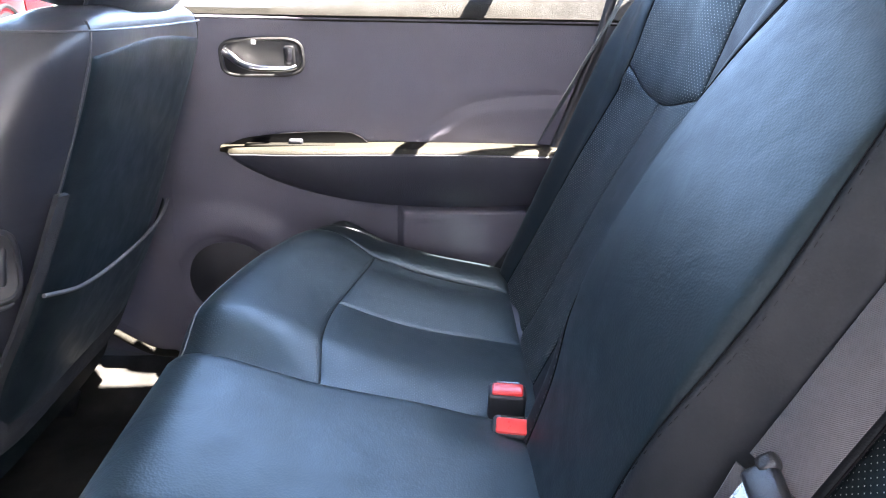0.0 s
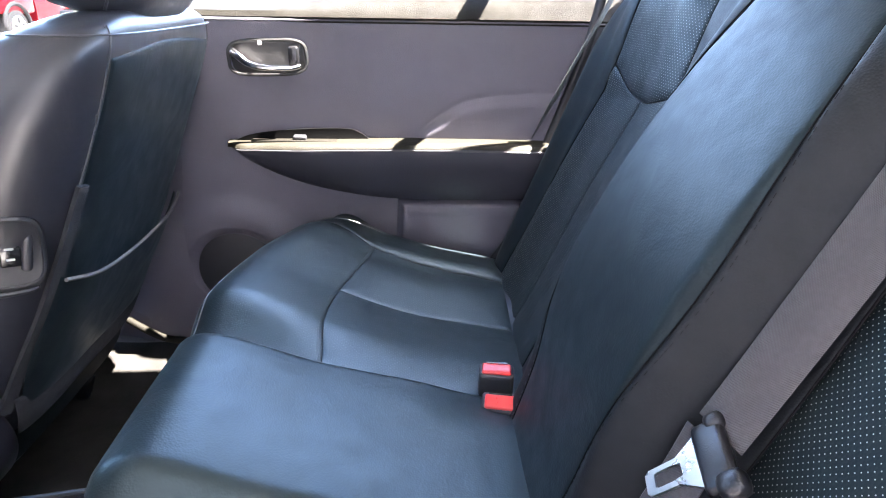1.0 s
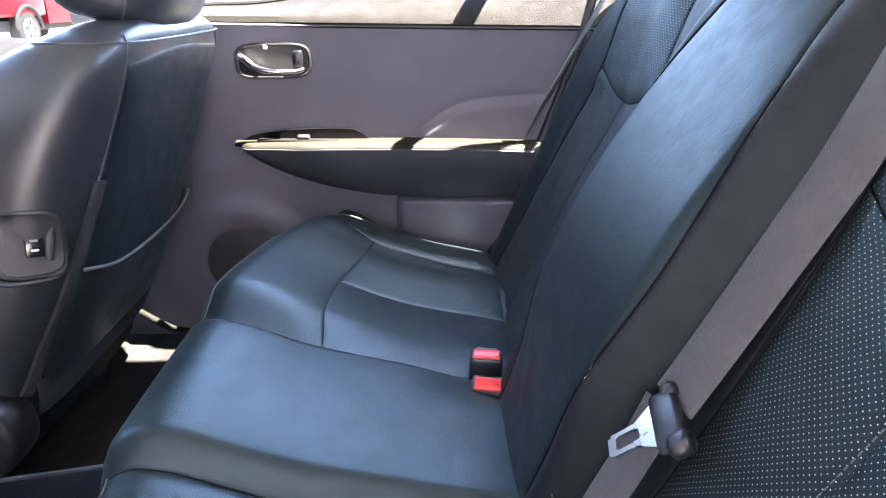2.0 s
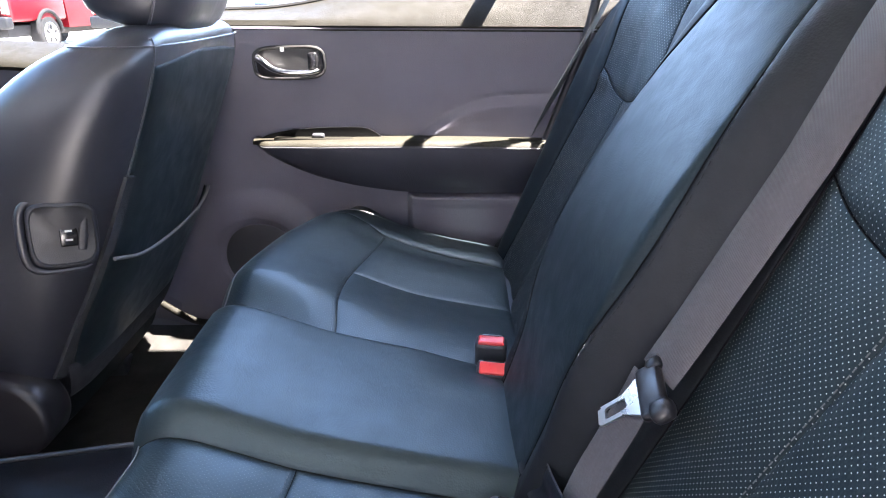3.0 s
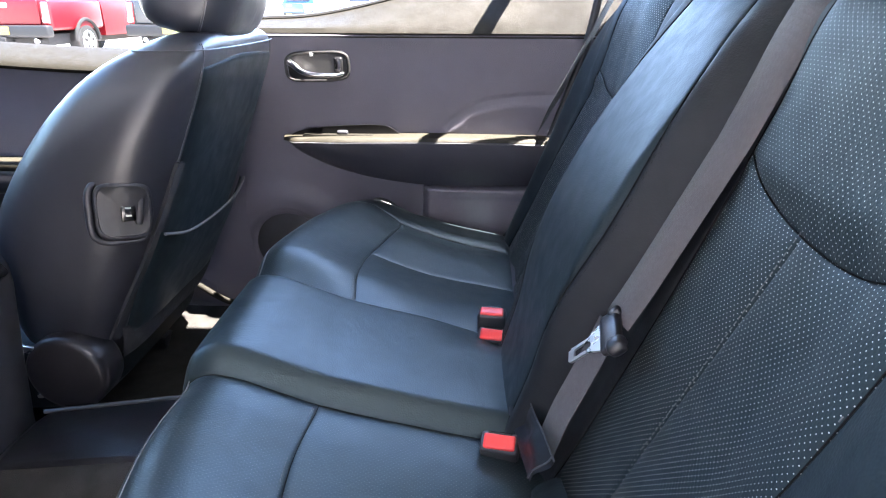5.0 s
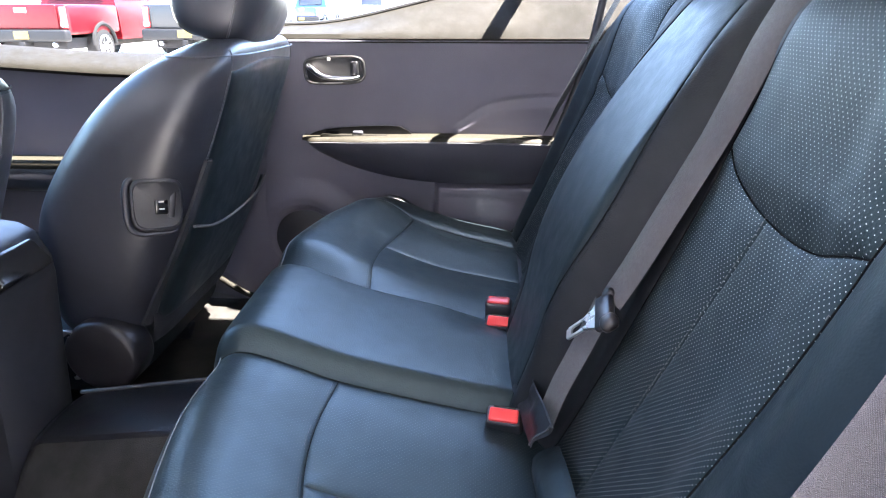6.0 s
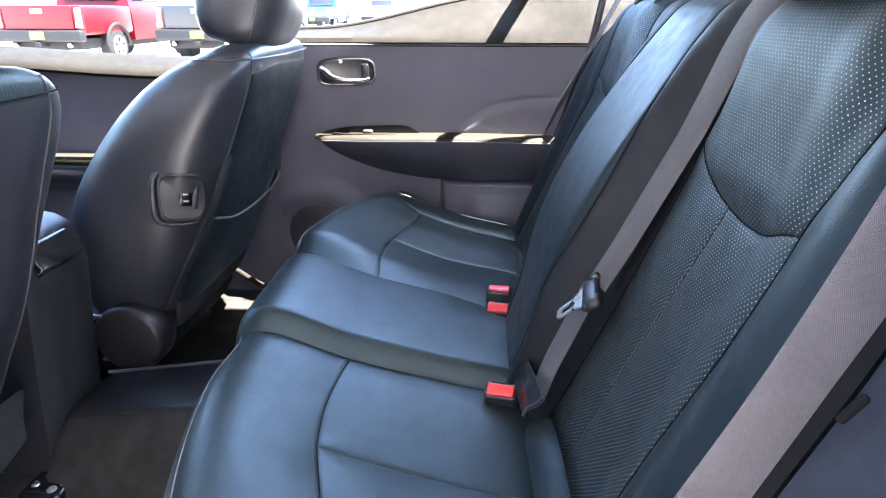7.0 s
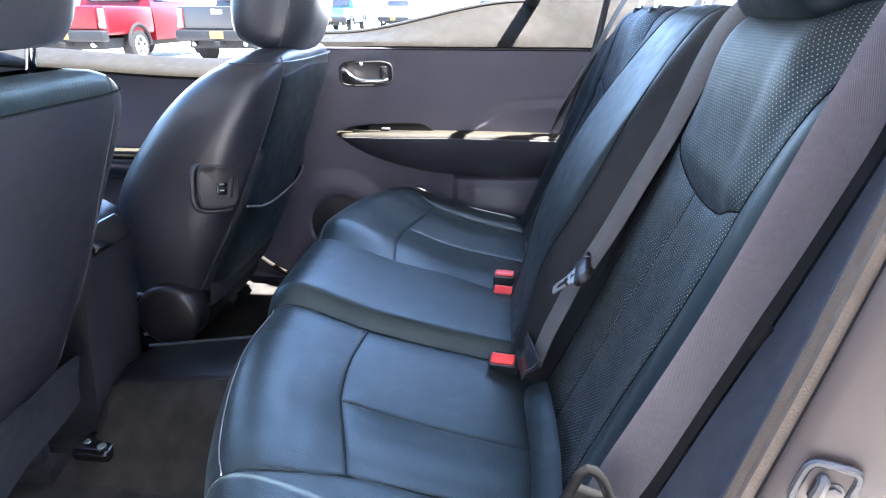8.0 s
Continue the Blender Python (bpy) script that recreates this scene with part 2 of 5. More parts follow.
def panel(base, low, high, left, right, nu, nv, seams=(1, 1, 1, 1), dip=0.0024, puff=0.003, lift=0.0, flip=1.0, soft=0.03):
    """A padded panel between four curves of a base surface, whose seamed edges are drawn in. low and high run along u, left and right along v."""
    c0, c1, d0, d1 = spline(low, nu), spline(high, nu), spline(left, nv), spline(right, nv)
    ku, kv = (0.25 * np.linspace(0, 1, n + 1) + 0.75 * (0.5 - 0.5 * np.cos(np.pi * np.linspace(0, 1, n + 1))) for n in (nu, nv))

    def along(curve, k):
        x = k * (len(curve) - 1)
        i = min(int(x), len(curve) - 2)
        return curve[i] * (i + 1 - x) + curve[i + 1] * (x - i)

    wide = 0.5 * (np.linalg.norm(np.diff(c0, axis=0), axis=1).sum() + np.linalg.norm(np.diff(c1, axis=0), axis=1).sum())
    tall = 0.5 * (np.linalg.norm(np.diff(d0, axis=0), axis=1).sum() + np.linalg.norm(np.diff(d1, axis=0), axis=1).sum())
    grid, uv = [], []
    for v in kv:
        row, uvs = [], []
        for u in ku:
            p = (1 - v) * along(c0, u) + v * along(c1, u) + (1 - u) * along(d0, v) + u * along(d1, v)
            p = p - ((1 - u) * (1 - v) * c0[0] + u * (1 - v) * c0[-1] + (1 - u) * v * c1[0] + u * v * c1[-1])
            far = [d for d, on in zip((v * tall, (1 - v) * tall, u * wide, (1 - u) * wide), seams) if on] or [1.0]
            near = min(far)
            up = lift + puff * (1 - math.exp(-near / soft)) - dip * (0.6 * math.exp(-((near / 0.0022) ** 2)) + 0.4 * math.exp(-near / 0.007))
            place, n = normal_at(base, *p)
            row.append(place + n * up * flip)
            uvs.append((p[1], p[0]))
        grid.append(row)
        uv.append(uvs)
    return sheet(grid, uv)


def tube(points, radius, sides=8, caps=True):
    """A round rod through the points."""
    pts = [Vector(p) for p in points]
    rows, side = [], None
    for i, p in enumerate(pts):
        way = (pts[min(i + 1, len(pts) - 1)] - pts[max(i - 1, 0)]).normalized()
        if side is None:
            side = way.orthogonal().normalized()
        side = (side - way * side.dot(way)).normalized()
        other = way.cross(side)
        r = radius[i] if isinstance(radius, (list, tuple)) else radius
        rows.append([p + (side * math.cos(t) + other * math.sin(t)) * r for t in (2 * math.pi * k / sides for k in range(sides))])
    return sheet(rows, closed_u=True, cap=caps)


def ribbon(points, across, width, thick, uv_len=1.0):
    """A flat strap with rounded edges through the points; across: its direction of width at each."""
    rows, uv = [], []
    run = 0.0
    for i, (p, w) in enumerate(zip(points, across)):
        p, w = Vector(p), Vector(w)
        way = (Vector(points[min(i + 1, len(points) - 1)]) - Vector(points[max(i - 1, 0)])).normalized()
        w = (w - way * w.dot(way)).normalized()
        n = way.cross(w)
        if i:
            run += (p - Vector(points[i - 1])).length
        prof = [(-0.5, 0), (-0.48, 0.5), (-0.3, 0.5), (-0.15, 0.42), (0, 0.5), (0.15, 0.42), (0.3, 0.5), (0.48, 0.5), (0.5, 0), (0.48, -0.5), (-0.48, -0.5)]
        rows.append([p + w * a * width + n * b * thick for a, b in prof])
        uv.append([(a * width, run) for a, b in prof])
    return sheet(rows, uv, closed_u=True, cap=True)


def rounded(size, bevel, segments=3, m=None):
    """A box with rounded edges."""
    bm = bmesh.new()
    bmesh.ops.create_cube(bm, size=1.0, matrix=Matrix.Diagonal((*size, 1)))
    bmesh.ops.bevel(bm, geom=bm.edges[:], offset=bevel, segments=segments, affect="EDGES", profile=0.5)
    if m is not None:
        bm.transform(m)
    return bm


def prism(outline, depth, m, bevel=0.0, segments=2):
    """A plate with the given outline in its own x and y, depth thick along z, edges rounded."""
    bm = bmesh.new()
    low = [bm.verts.new((x, y, 0)) for x, y in outline]
    high = [bm.verts.new((x, y, depth)) for x, y in outline]
    top = bm.faces.new(high)
    bm.faces.new(low[::-1])
    n = len(low)
    for i in range(n):
        bm.faces.new((low[i], low[(i + 1) % n], high[(i + 1) % n], high[i]))
    if bevel:
        bmesh.ops.bevel(bm, geom=list(top.edges), offset=bevel, segments=segments, affect="EDGES", profile=0.5)
    bm.transform(m)
    return bm


def disc_rod(radius, length, m, sides=24, bevel=0.0):
    bm = bmesh.new()
    bmesh.ops.create_cone(bm, cap_ends=True, segments=sides, radius1=radius, radius2=radius, depth=length)
    if bevel:
        bmesh.ops.bevel(bm, geom=[e for e in bm.edges if abs(e.verts[0].co.z - e.verts[1].co.z) < 1e-6], offset=bevel, segments=3, affect="EDGES", profile=0.5)
    bm.transform(m)
    return bm


def slab(x0, x1, y0, y1, z0, z1, bevel=0.004):
    return rounded((x1 - x0, y1 - y0, z1 - z0), bevel, 2, pose((x0 + x1) / 2, (y0 + y1) / 2, (z0 + z1) / 2))


def seam(base, curve, parent, n=50, flip=1.0, thick=0.0007):
    part("seam", tube(on_base(base, curve, n, -0.0009, flip), thick, 6), SEAM, parent)


def stitches(points, step=0.0065, length=0.0042, radius=0.0005):
    """A row of thread stitches along a line of places."""
    pts = [Vector(p) for p in points]
    bm = bmesh.new()
    run, since = 0.0, 0.0
    for a, b in zip(pts, pts[1:]):
        d, way = (b - a).length, (b - a).normalized()
        side = way.orthogonal().normalized()
        other = way.cross(side)
        at = (step - since) % step
        while at + length <= d or (d < length and at < d):
            p = a + way * at
            vs = []
            for q in (p, p + way * length):
                vs.append([bm.verts.new(q + (side * math.cos(t) + other * math.sin(t)) * radius) for t in (0, 1.57, 3.14, 4.71)])
            for k in range(4):
                bm.faces.new((vs[0][k], vs[0][(k + 1) % 4], vs[1][(k + 1) % 4], vs[1][k]))
            bm.faces.new(vs[0])
            bm.faces.new(vs[1])
            at += step
        since = (since + d) % step
    return bm


def on_base(base, curve, n, lift=0.0, flip=1.0):
    out = []
    for a, b in spline(curve, n):
        p, nn = normal_at(base, a, b)
        out.append(p + nn * lift * flip)
    return out


# ---- ground and car shell ----
bm = bmesh.new()
bmesh.ops.create_grid(bm, x_segments=60, y_segments=60, size=400)
bmesh.ops.translate(bm, verts=bm.verts, vec=(0, 0, -0.1))
setting("ground", bm, CONCRETE, "sun-bleached pale concrete parking lot", "ground")

# Unseen wall, added to hold back sky and ground light at the near doorway.
setting("light_block_wall", slab(-14, 14, -3.4, -3.0, -0.15, 6.0, 0.03), BLOCK_GREY, "unseen plain wall added to cut light from the near side", "wall")

FLOOR_Z = 0.27


def floor_height(x, y):
    tunnel = ease(abs(y), [0.10, 0.20], [0.03, 0.0])
    rise = ease(x, [-0.20, -0.02], [0.0, 0.10]) + ease(x, [-1.05, -0.85], [0.02, 0.0])
    side = ease(abs(y), [0.54, 0.60, 0.66], [0.0, 0.038, 0.06])
    return FLOOR_Z + tunnel + rise + side


xs, ys = np.linspace(-1.5, 0.35, 75), np.linspace(-0.72, 0.72, 73)
grid = [[(x, y, floor_height(x, y) + 0.002 * noise.noise((x * 9, y * 9, 0))) for y in ys] for x in xs]
under = [[(x, y, 0.2) for y in ys] for x in (xs[-1], xs[0])]
setting("floor", sheet(grid + under), CARPET, "black cabin carpet with a raised centre tunnel", "car floor")

setting("ceiling", sheet([[(x, y, 1.455 - 0.10 * (abs(y) / 0.56) ** 4 - 0.12 * max(0, (abs(x - 0.1) - 0.7)) ** 2 + t) for y in np.linspace(-0.54, 0.54, 25)] for t, xx in ((0, np.linspace(-0.80, 0.95, 34)), (0.04, np.linspace(0.95, -0.80, 34))) for x in xx]), HEADLINER, "pale grey fabric headliner of the car roof", "car roof")

# dashboard and firewall, tail and hatch close the cabin
setting("dashboard", rounded((0.5, 1.40, 0.65), 0.08, 4, pose(-1.5, 0, 0.64)), DARK_PLASTIC, "black plastic dashboard at the front of the cabin", "dashboard")
setting("hatch", slab(1.35, 1.42, -0.66, 0.66, 0.35, 1.02, 0.02), GREY_PLASTIC, "grey plastic inner trim of the tail hatch", "tailgate")
setting("cargo_floor", slab(0.62, 1.38, -0.66, 0.66, 0.50, 0.54, 0.01), CARPET, "dark carpet of the luggage space", "car floor")
for sy in (-1, 1):
    setting("luggage_side", slab(0.56, 1.38, sy * 0.69 - 0.03, sy * 0.69 + 0.03, 0.40, 1.06, 0.015), PILLAR, "pale grey plastic side trim of the luggage space", "car trim")
    # rear roof pillar from the luggage side to the roof
    setting("rear_pillar", tube(spline([(0.60, sy * 0.70, 0.98), (0.72, sy * 0.68, 1.15), (0.86, sy * 0.62, 1.34), (0.95, sy * 0.57, 1.43)], 12), [0.05] * 3 + [0.045] * 10, 12), PILLAR, "pale grey rear roof pillar trim", "car trim")
    setting("front_pillar", tube(spline([(-1.45, sy * 0.72, 0.96), (-1.13, sy * 0.65, 1.20), (-0.79, sy * 0.56, 1.385)], 12), 0.04, 12), PILLAR, "pale grey windscreen pillar trim", "car trim")
    setting("roof_rail", tube(spline([(-0.80, sy * 0.53, 1.375), (-0.2, sy * 0.52, 1.400), (0.4, sy * 0.52, 1.400), (0.95, sy * 0.51, 1.385)], 16), 0.034, 10), PILLAR, "pale grey trim along the roof edge", "car trim")

# Unseen windscreen, tinted far below clear glass to dim light from the front.
setting("windscreen", sheet([[(x, y * (0.66 - 0.10 * k), z - 0.03 * abs(y) ** 3) for y in np.linspace(-1, 1, 15)] for k, x, z in ((0, -1.46, 0.96), (0.5, -1.13, 1.20), (1, -0.80, 1.405))]), TINTED, "unseen windscreen glass, tinted dark to cut light from ahead", "window")

# far side middle pillar between the doors
rows = []
for z, y, x0, x1 in ((0.27, 0.695, -0.66, -0.16), (0.30, 0.690, -0.62, -0.20), (0.345, 0.684, -0.575, -0.26), (0.40, 0.676, -0.54, -0.30), (0.50, 0.672, -0.52, -0.335), (0.70, 0.672, -0.49, -0.34), (0.95, 0.666, -0.46, -0.335), (1.0, 0.663, -0.458, -0.335)):
    rows.append([(x0, y + 0.09, z), (x0, y + 0.02, z), (x0 + 0.02, y + 0.004, z), (0.5 * (x0 + x1), y - 0.004, z), (x1 - 0.02, y + 0.004, z), (x1, y + 0.02, z), (x1, y + 0.09, z)])
setting("middle_pillar", sheet(rows, closed_u=True, cap=True), DOOR_PLASTIC, "charcoal plastic trim of the middle door pillar", "car trim")
setting("pillar_lip", tube(spline([(-0.515, 0.648, 0.412), (-0.47, 0.647, 0.380), (-0.43, 0.647, 0.360), (-0.385, 0.650, 0.353)], 16), [0.003] + [0.008] * 15 + [0.004], 10), SILL_PLASTIC, "lower lip of the pillar trim, darkened against the sun", "car trim")
rows = []
for z, y, x0, x1 in ((0.985, 0.668, -0.462, -0.338), (1.02, 0.655, -0.456, -0.336), (1.20, 0.63, -0.44, -0.33), (1.39, 0.585, -0.42, -0.325)):
    rows.append([(x0, y + 0.09, z), (x0, y + 0.02, z), (x0 + 0.02, y + 0.004, z), (0.5 * (x0 + x1), y - 0.004, z), (x1 - 0.02, y + 0.004, z), (x1, y + 0.02, z), (x1, y + 0.09, z)])
setting("middle_pillar_upper", sheet(rows, closed_u=True, cap=True), PILLAR, "pale grey upper trim of the middle door pillar", "car trim")
setting("near_middle_pillar", slab(-0.62, -0.52, -0.76, -0.68, 0.28, 1.40, 0.02), DOOR_PLASTIC, "charcoal plastic trim of the middle door pillar", "car trim")
setting("door_sill", sheet([[(x, y, z) for x in np.linspace(-1.2, 0.2, 30)] for y, z in ((0.675, 0.27), (0.682, 0.32), (0.692, 0.37), (0.71, 0.385), (0.74, 0.38), (0.75, 0.2))]), GREY_PLASTIC, "grey plastic scuff plate along the far door sill", "door sill")
setting("near_door_sill", sheet([[(x, y, z) for x in np.linspace(-1.2, 0.3, 30)] for y, z in ((-0.60, 0.29), (-0.63, 0.335), (-0.665, 0.375), (-0.70, 0.385), (-0.74, 0.38), (-0.75, 0.2))]), GREY_PLASTIC, "grey plastic scuff plate along the open doorway", "door sill")

# ---- rear bench ----
bench = thing("rear_bench_seat", "black leather rear bench with raised middle and perforated outer seats", "car seat", (0.1, 0, 0.35))
CUSH = np.array([(0.36, 0.52), (0.33, 0.532), (0.28, 0.546), (0.14, 0.574), (0.0, 0.607), (-0.06, 0.630), (-0.105, 0.647), (-0.140, 0.651), (-0.166, 0.636), (-0.180, 0.60), (-0.182, 0.53), (-0.168, 0.36)])
CUSH_AT = np.r_[CUSH[:7, 0], -0.105 - np.cumsum(np.linalg.norm(np.diff(CUSH[6:], axis=0), axis=1))]


def profile(table, at, a):
    """A point on a smooth profile by its running length."""
    order = at[0] > at[-1]
    if order:
        table, at = table[::-1], at[::-1]
    a = min(max(a, at[0]), at[-1])
    i = min(max(int(np.searchsorted(at, a, side="right")) - 1, 0), len(at) - 2)
    t = (a - at[i]) / (at[i + 1] - at[i])
    h = at[i + 1] - at[i]

    def slope(k):
        lo, hi = max(k - 1, 0), min(k + 1, len(at) - 1)
        return (table[hi] - table[lo]) / (at[hi] - at[lo])

    m0, m1 = slope(i) * h, slope(i + 1) * h
    return (2 * t**3 - 3 * t**2 + 1) * table[i] + (t**3 - 2 * t**2 + t) * m0 + (3 * t**2 - 2 * t**3) * table[i + 1] + (t**3 - t**2) * m1


def cushion(a, y):
    x, z = profile(CUSH, CUSH_AT, a)
    w = abs(y)
    front = ease(-a, [-0.05, 0.15], [0.0, 1.0])
    wrap = ease(-a, [-0.20, 0.14], [0.0, 1.0])
    x += wrap * 0.095 * max(0.0, (min(w, 0.63) - 0.22) / 0.38) ** 1.6
    x += front * (-0.014 * ease(y, [0.10, 0.16, 0.40, 0.55], [0.0, 1.0, 1.0, 0.0]) - 0.008 * ease(-y, [0.1, 0.3], [0.0, 1.0]) - 0.008 * ease(w, [0.0, 0.13, 0.17], [1.0, 1.0, 0.0]))
    k = min(max((w - 0.108) / 0.034, 0.0), 1.0)
    hump = 0.026 * (0.5 + 0.5 * math.cos(math.pi * k)) ** 0.60 * ease(a, [-0.34, -0.17, 0.27, 0.36], [0.35, 1.0, 1.0, 0.6])
    hump *= 1 - 0.5 * ease(a, [0.10, 0.24], [0.0, 1.0]) * ease(y, [0.03, 0.12], [0.0, 1.0])
    z += 0.022 * ease(a, [0.285, 0.325, 0.36], [0.0, 1.0, 0.6])
    z += hump + ease(w, [0.16, 0.33, 0.47, 0.535, 0.592, 0.628, 0.665] if y < 0 else [0.16, 0.33, 0.47, 0.53, 0.575, 0.608, 0.645], [0.0, -0.008, 0.008, 0.016, 0.018, 0.006, -0.08] if y < 0 else [0.0, -0.008, 0.012, 0.027, 0.031, 0.016, -0.08]) * ease(a, [-0.15, 0.12], [0.12, 1.05])
    z += ease(y, [0.14, 0.24, 0.50, 0.62], [0.0, 0.030, 0.025, 0.004]) * ease(a, [-0.12, 0.14], [1.0, 0.25])
    return (x, y, z)


for sy in (1, -1):
    S = lambda pts, sy=sy: [(a, sy * y) for a, y in pts]  # noqa: E731
    cross = S([(-0.004, 0.142), (-0.012, 0.25), (-0.012, 0.34), (0.0, 0.43), (0.008, 0.505)])
    bolster_rear = S([(0.008, 0.505), (0.14, 0.498), (0.285, 0.492)])
    bolster_front = S([(-0.33, 0.50), (-0.20, 0.555), (-0.11, 0.545), (0.008, 0.505)])
    whole_line = bolster_front[1:] + bolster_rear[1:]
    hump_front, hump_rear = S([(-0.33, 0.142), (-0.004, 0.142)]), S([(-0.004, 0.142), (0.285, 0.142)])
    fl = 1
    for line in (cross, whole_line, S([(-0.31, 0.142), (0.285, 0.142)])):
        seam(cushion, line, bench, thick=0.0004)
    part("front_panel", panel(cushion, S([(-0.33, 0.142), (-0.33, 0.50)]), cross, hump_front, bolster_front, 44, 44, (0, 1, 1, 1), dip=0.0015, flip=fl), PERFORATED_SEAT, bench, "perforated leather front panel")
    mid = S([(-0.012, 0.345), (0.14, 0.348), (0.285, 0.350)])
    cross_a = S([(-0.004, 0.142), (-0.012, 0.25), (-0.012, 0.345)])
    cross_b = S([(-0.012, 0.345), (0.0, 0.43), (0.008, 0.505)])
    part("seat_insert", panel(cushion, cross_a, S([(0.285, 0.142), (0.285, 0.35)]), hump_rear, mid, 36, 40, dip=0.0015, flip=fl), PERFORATED_SEAT, bench, "perforated leather seat insert")
    part("seat_insert", panel(cushion, cross_b, S([(0.285, 0.35), (0.285, 0.492)]), mid, bolster_rear, 30, 40, dip=0.0015, flip=fl), PERFORATED_SEAT, bench, "perforated leather seat insert")
    whole = bolster_front + bolster_rear[1:]
    outer = S([(-0.33, 0.66), (-0.2, 0.685), (0.0, 0.69), (0.285, 0.69)])
    part("side_bolster", panel(cushion, S([(-0.33, 0.50), (-0.33, 0.66)]), S([(0.285, 0.492), (0.285, 0.69)]), whole, outer, 30, 60, (0, 1, 1, 0), flip=fl), SEAT_LEATHER, bench)
    if sy > 0:
        part("piping", tube(on_base(cushion, S([(-0.152, 0.575), (-0.08, 0.590), (0.0, 0.596), (0.27, 0.596)]), 40, 0.0030, fl), 0.0010, 6), EDGE_PIPING, bench)
    part("piping", tube(on_base(cushion, S([(-0.163, 0.146), (-0.163, 0.35), (-0.160, 0.50), (-0.152, 0.56 if sy < 0 else 0.575)]), 50, 0.0030, fl), 0.0009, 6), EDGE_PIPING, bench)
    part("rear_flap", panel(cushion, S([(0.285, 0.142), (0.285, 0.68)]), S([(0.36, 0.142), (0.36, 0.68)]), S([(0.285, 0.142), (0.36, 0.142)]), S([(0.285, 0.68), (0.36, 0.68)]), 30, 10, (1, 0, 0, 0), flip=fl), LEATHER_SIDE, bench)
    tagged(part("stitching", stitches(on_base(cushion, [(a - 0.006, y) for a, y in cross], 60, 0.0005, fl)), THREAD, bench), kind="stuff")
mid_low, mid_high = [(-0.33, -0.142), (-0.33, 0.142)], [(0.285, -0.142), (0.285, 0.142)]
part("middle_cushion", panel(cushion, mid_low, mid_high, [(-0.33, -0.142), (0.285, -0.142)], [(-0.33, 0.142), (0.285, 0.142)], 70, 70, (0, 1, 1, 1)), SEAT_LEATHER, bench, "smooth raised middle seat cushion")
part("rear_flap", panel(cushion, [(0.285, -0.142), (0.285, 0.142)], [(0.36, -0.142), (0.36, 0.142)], [(0.285, -0.142), (0.36, -0.142)], [(0.285, 0.142), (0.36, 0.142)], 20, 10, (1, 0, 0, 0)), LEATHER_SIDE, bench)
part("seat_base", slab(-0.14, 0.36, -0.66, 0.66, 0.34, 0.50, 0.02), DARK_PLASTIC, bench)

BACK = np.array([(0.262, 0.50), (0.290, 0.57), (0.341, 0.70), (0.387, 0.82), (0.424, 0.92), (0.458, 1.02), (0.478, 1.075), (0.500, 1.112), (0.53, 1.128), (0.565, 1.118), (0.59, 1.07), (0.60, 0.98)])
BACK_AT = np.r_[BACK[:7, 1], 1.075 + np.cumsum(np.linalg.norm(np.diff(BACK[6:], axis=0), axis=1))]


CROWN = np.array([[0.038], [0.0475], [0.0606], [0.0634], [0.055], [0.0354], [0.013], [0.006], [0.004]])
CROWN_AT = np.array([0.50, 0.633, 0.719, 0.808, 0.90, 0.998, 1.097, 1.2, 1.4])


def backrest(s, y):
    x, z = profile(BACK, BACK_AT, s)
    w, m = abs(y), abs(y + 0.025)
    mid = 1.07 * float(profile(CROWN, CROWN_AT, s)[0]) * ease(m, [0.114, 0.172], [1.05, 0.0])
    out = ease(w, [0.15 if y < 0 else 0.22, 0.215 if y < 0 else 0.32, 0.42, 0.50, 0.555, 0.59, 0.612, 0.636], [0.0, -0.012, -0.012, 0.003, 0.017, 0.008, -0.04, -0.11]) * ease(s, [0.5, 0.62, 1.0, 1.12], [0.5, 1.0, 1.0, 0.5])
    pad = ease(w, [0.20, 0.28, 0.46, 0.54], [0.0, 0.008, 0.008, 0.0]) * ease(s, [0.93, 0.965, 1.09, 1.16], [0.0, 0.8, 1.7, 1.0])
    k = mid + out + pad
    z -= ease(w, [0.45, 0.64], [0.0, 0.05]) * ease(s, [0.9, 1.15], [0.0, 1.0])
    return (x - 0.94 * k, y, z + 0.35 * k)


TOP_S = BACK_AT[-1]
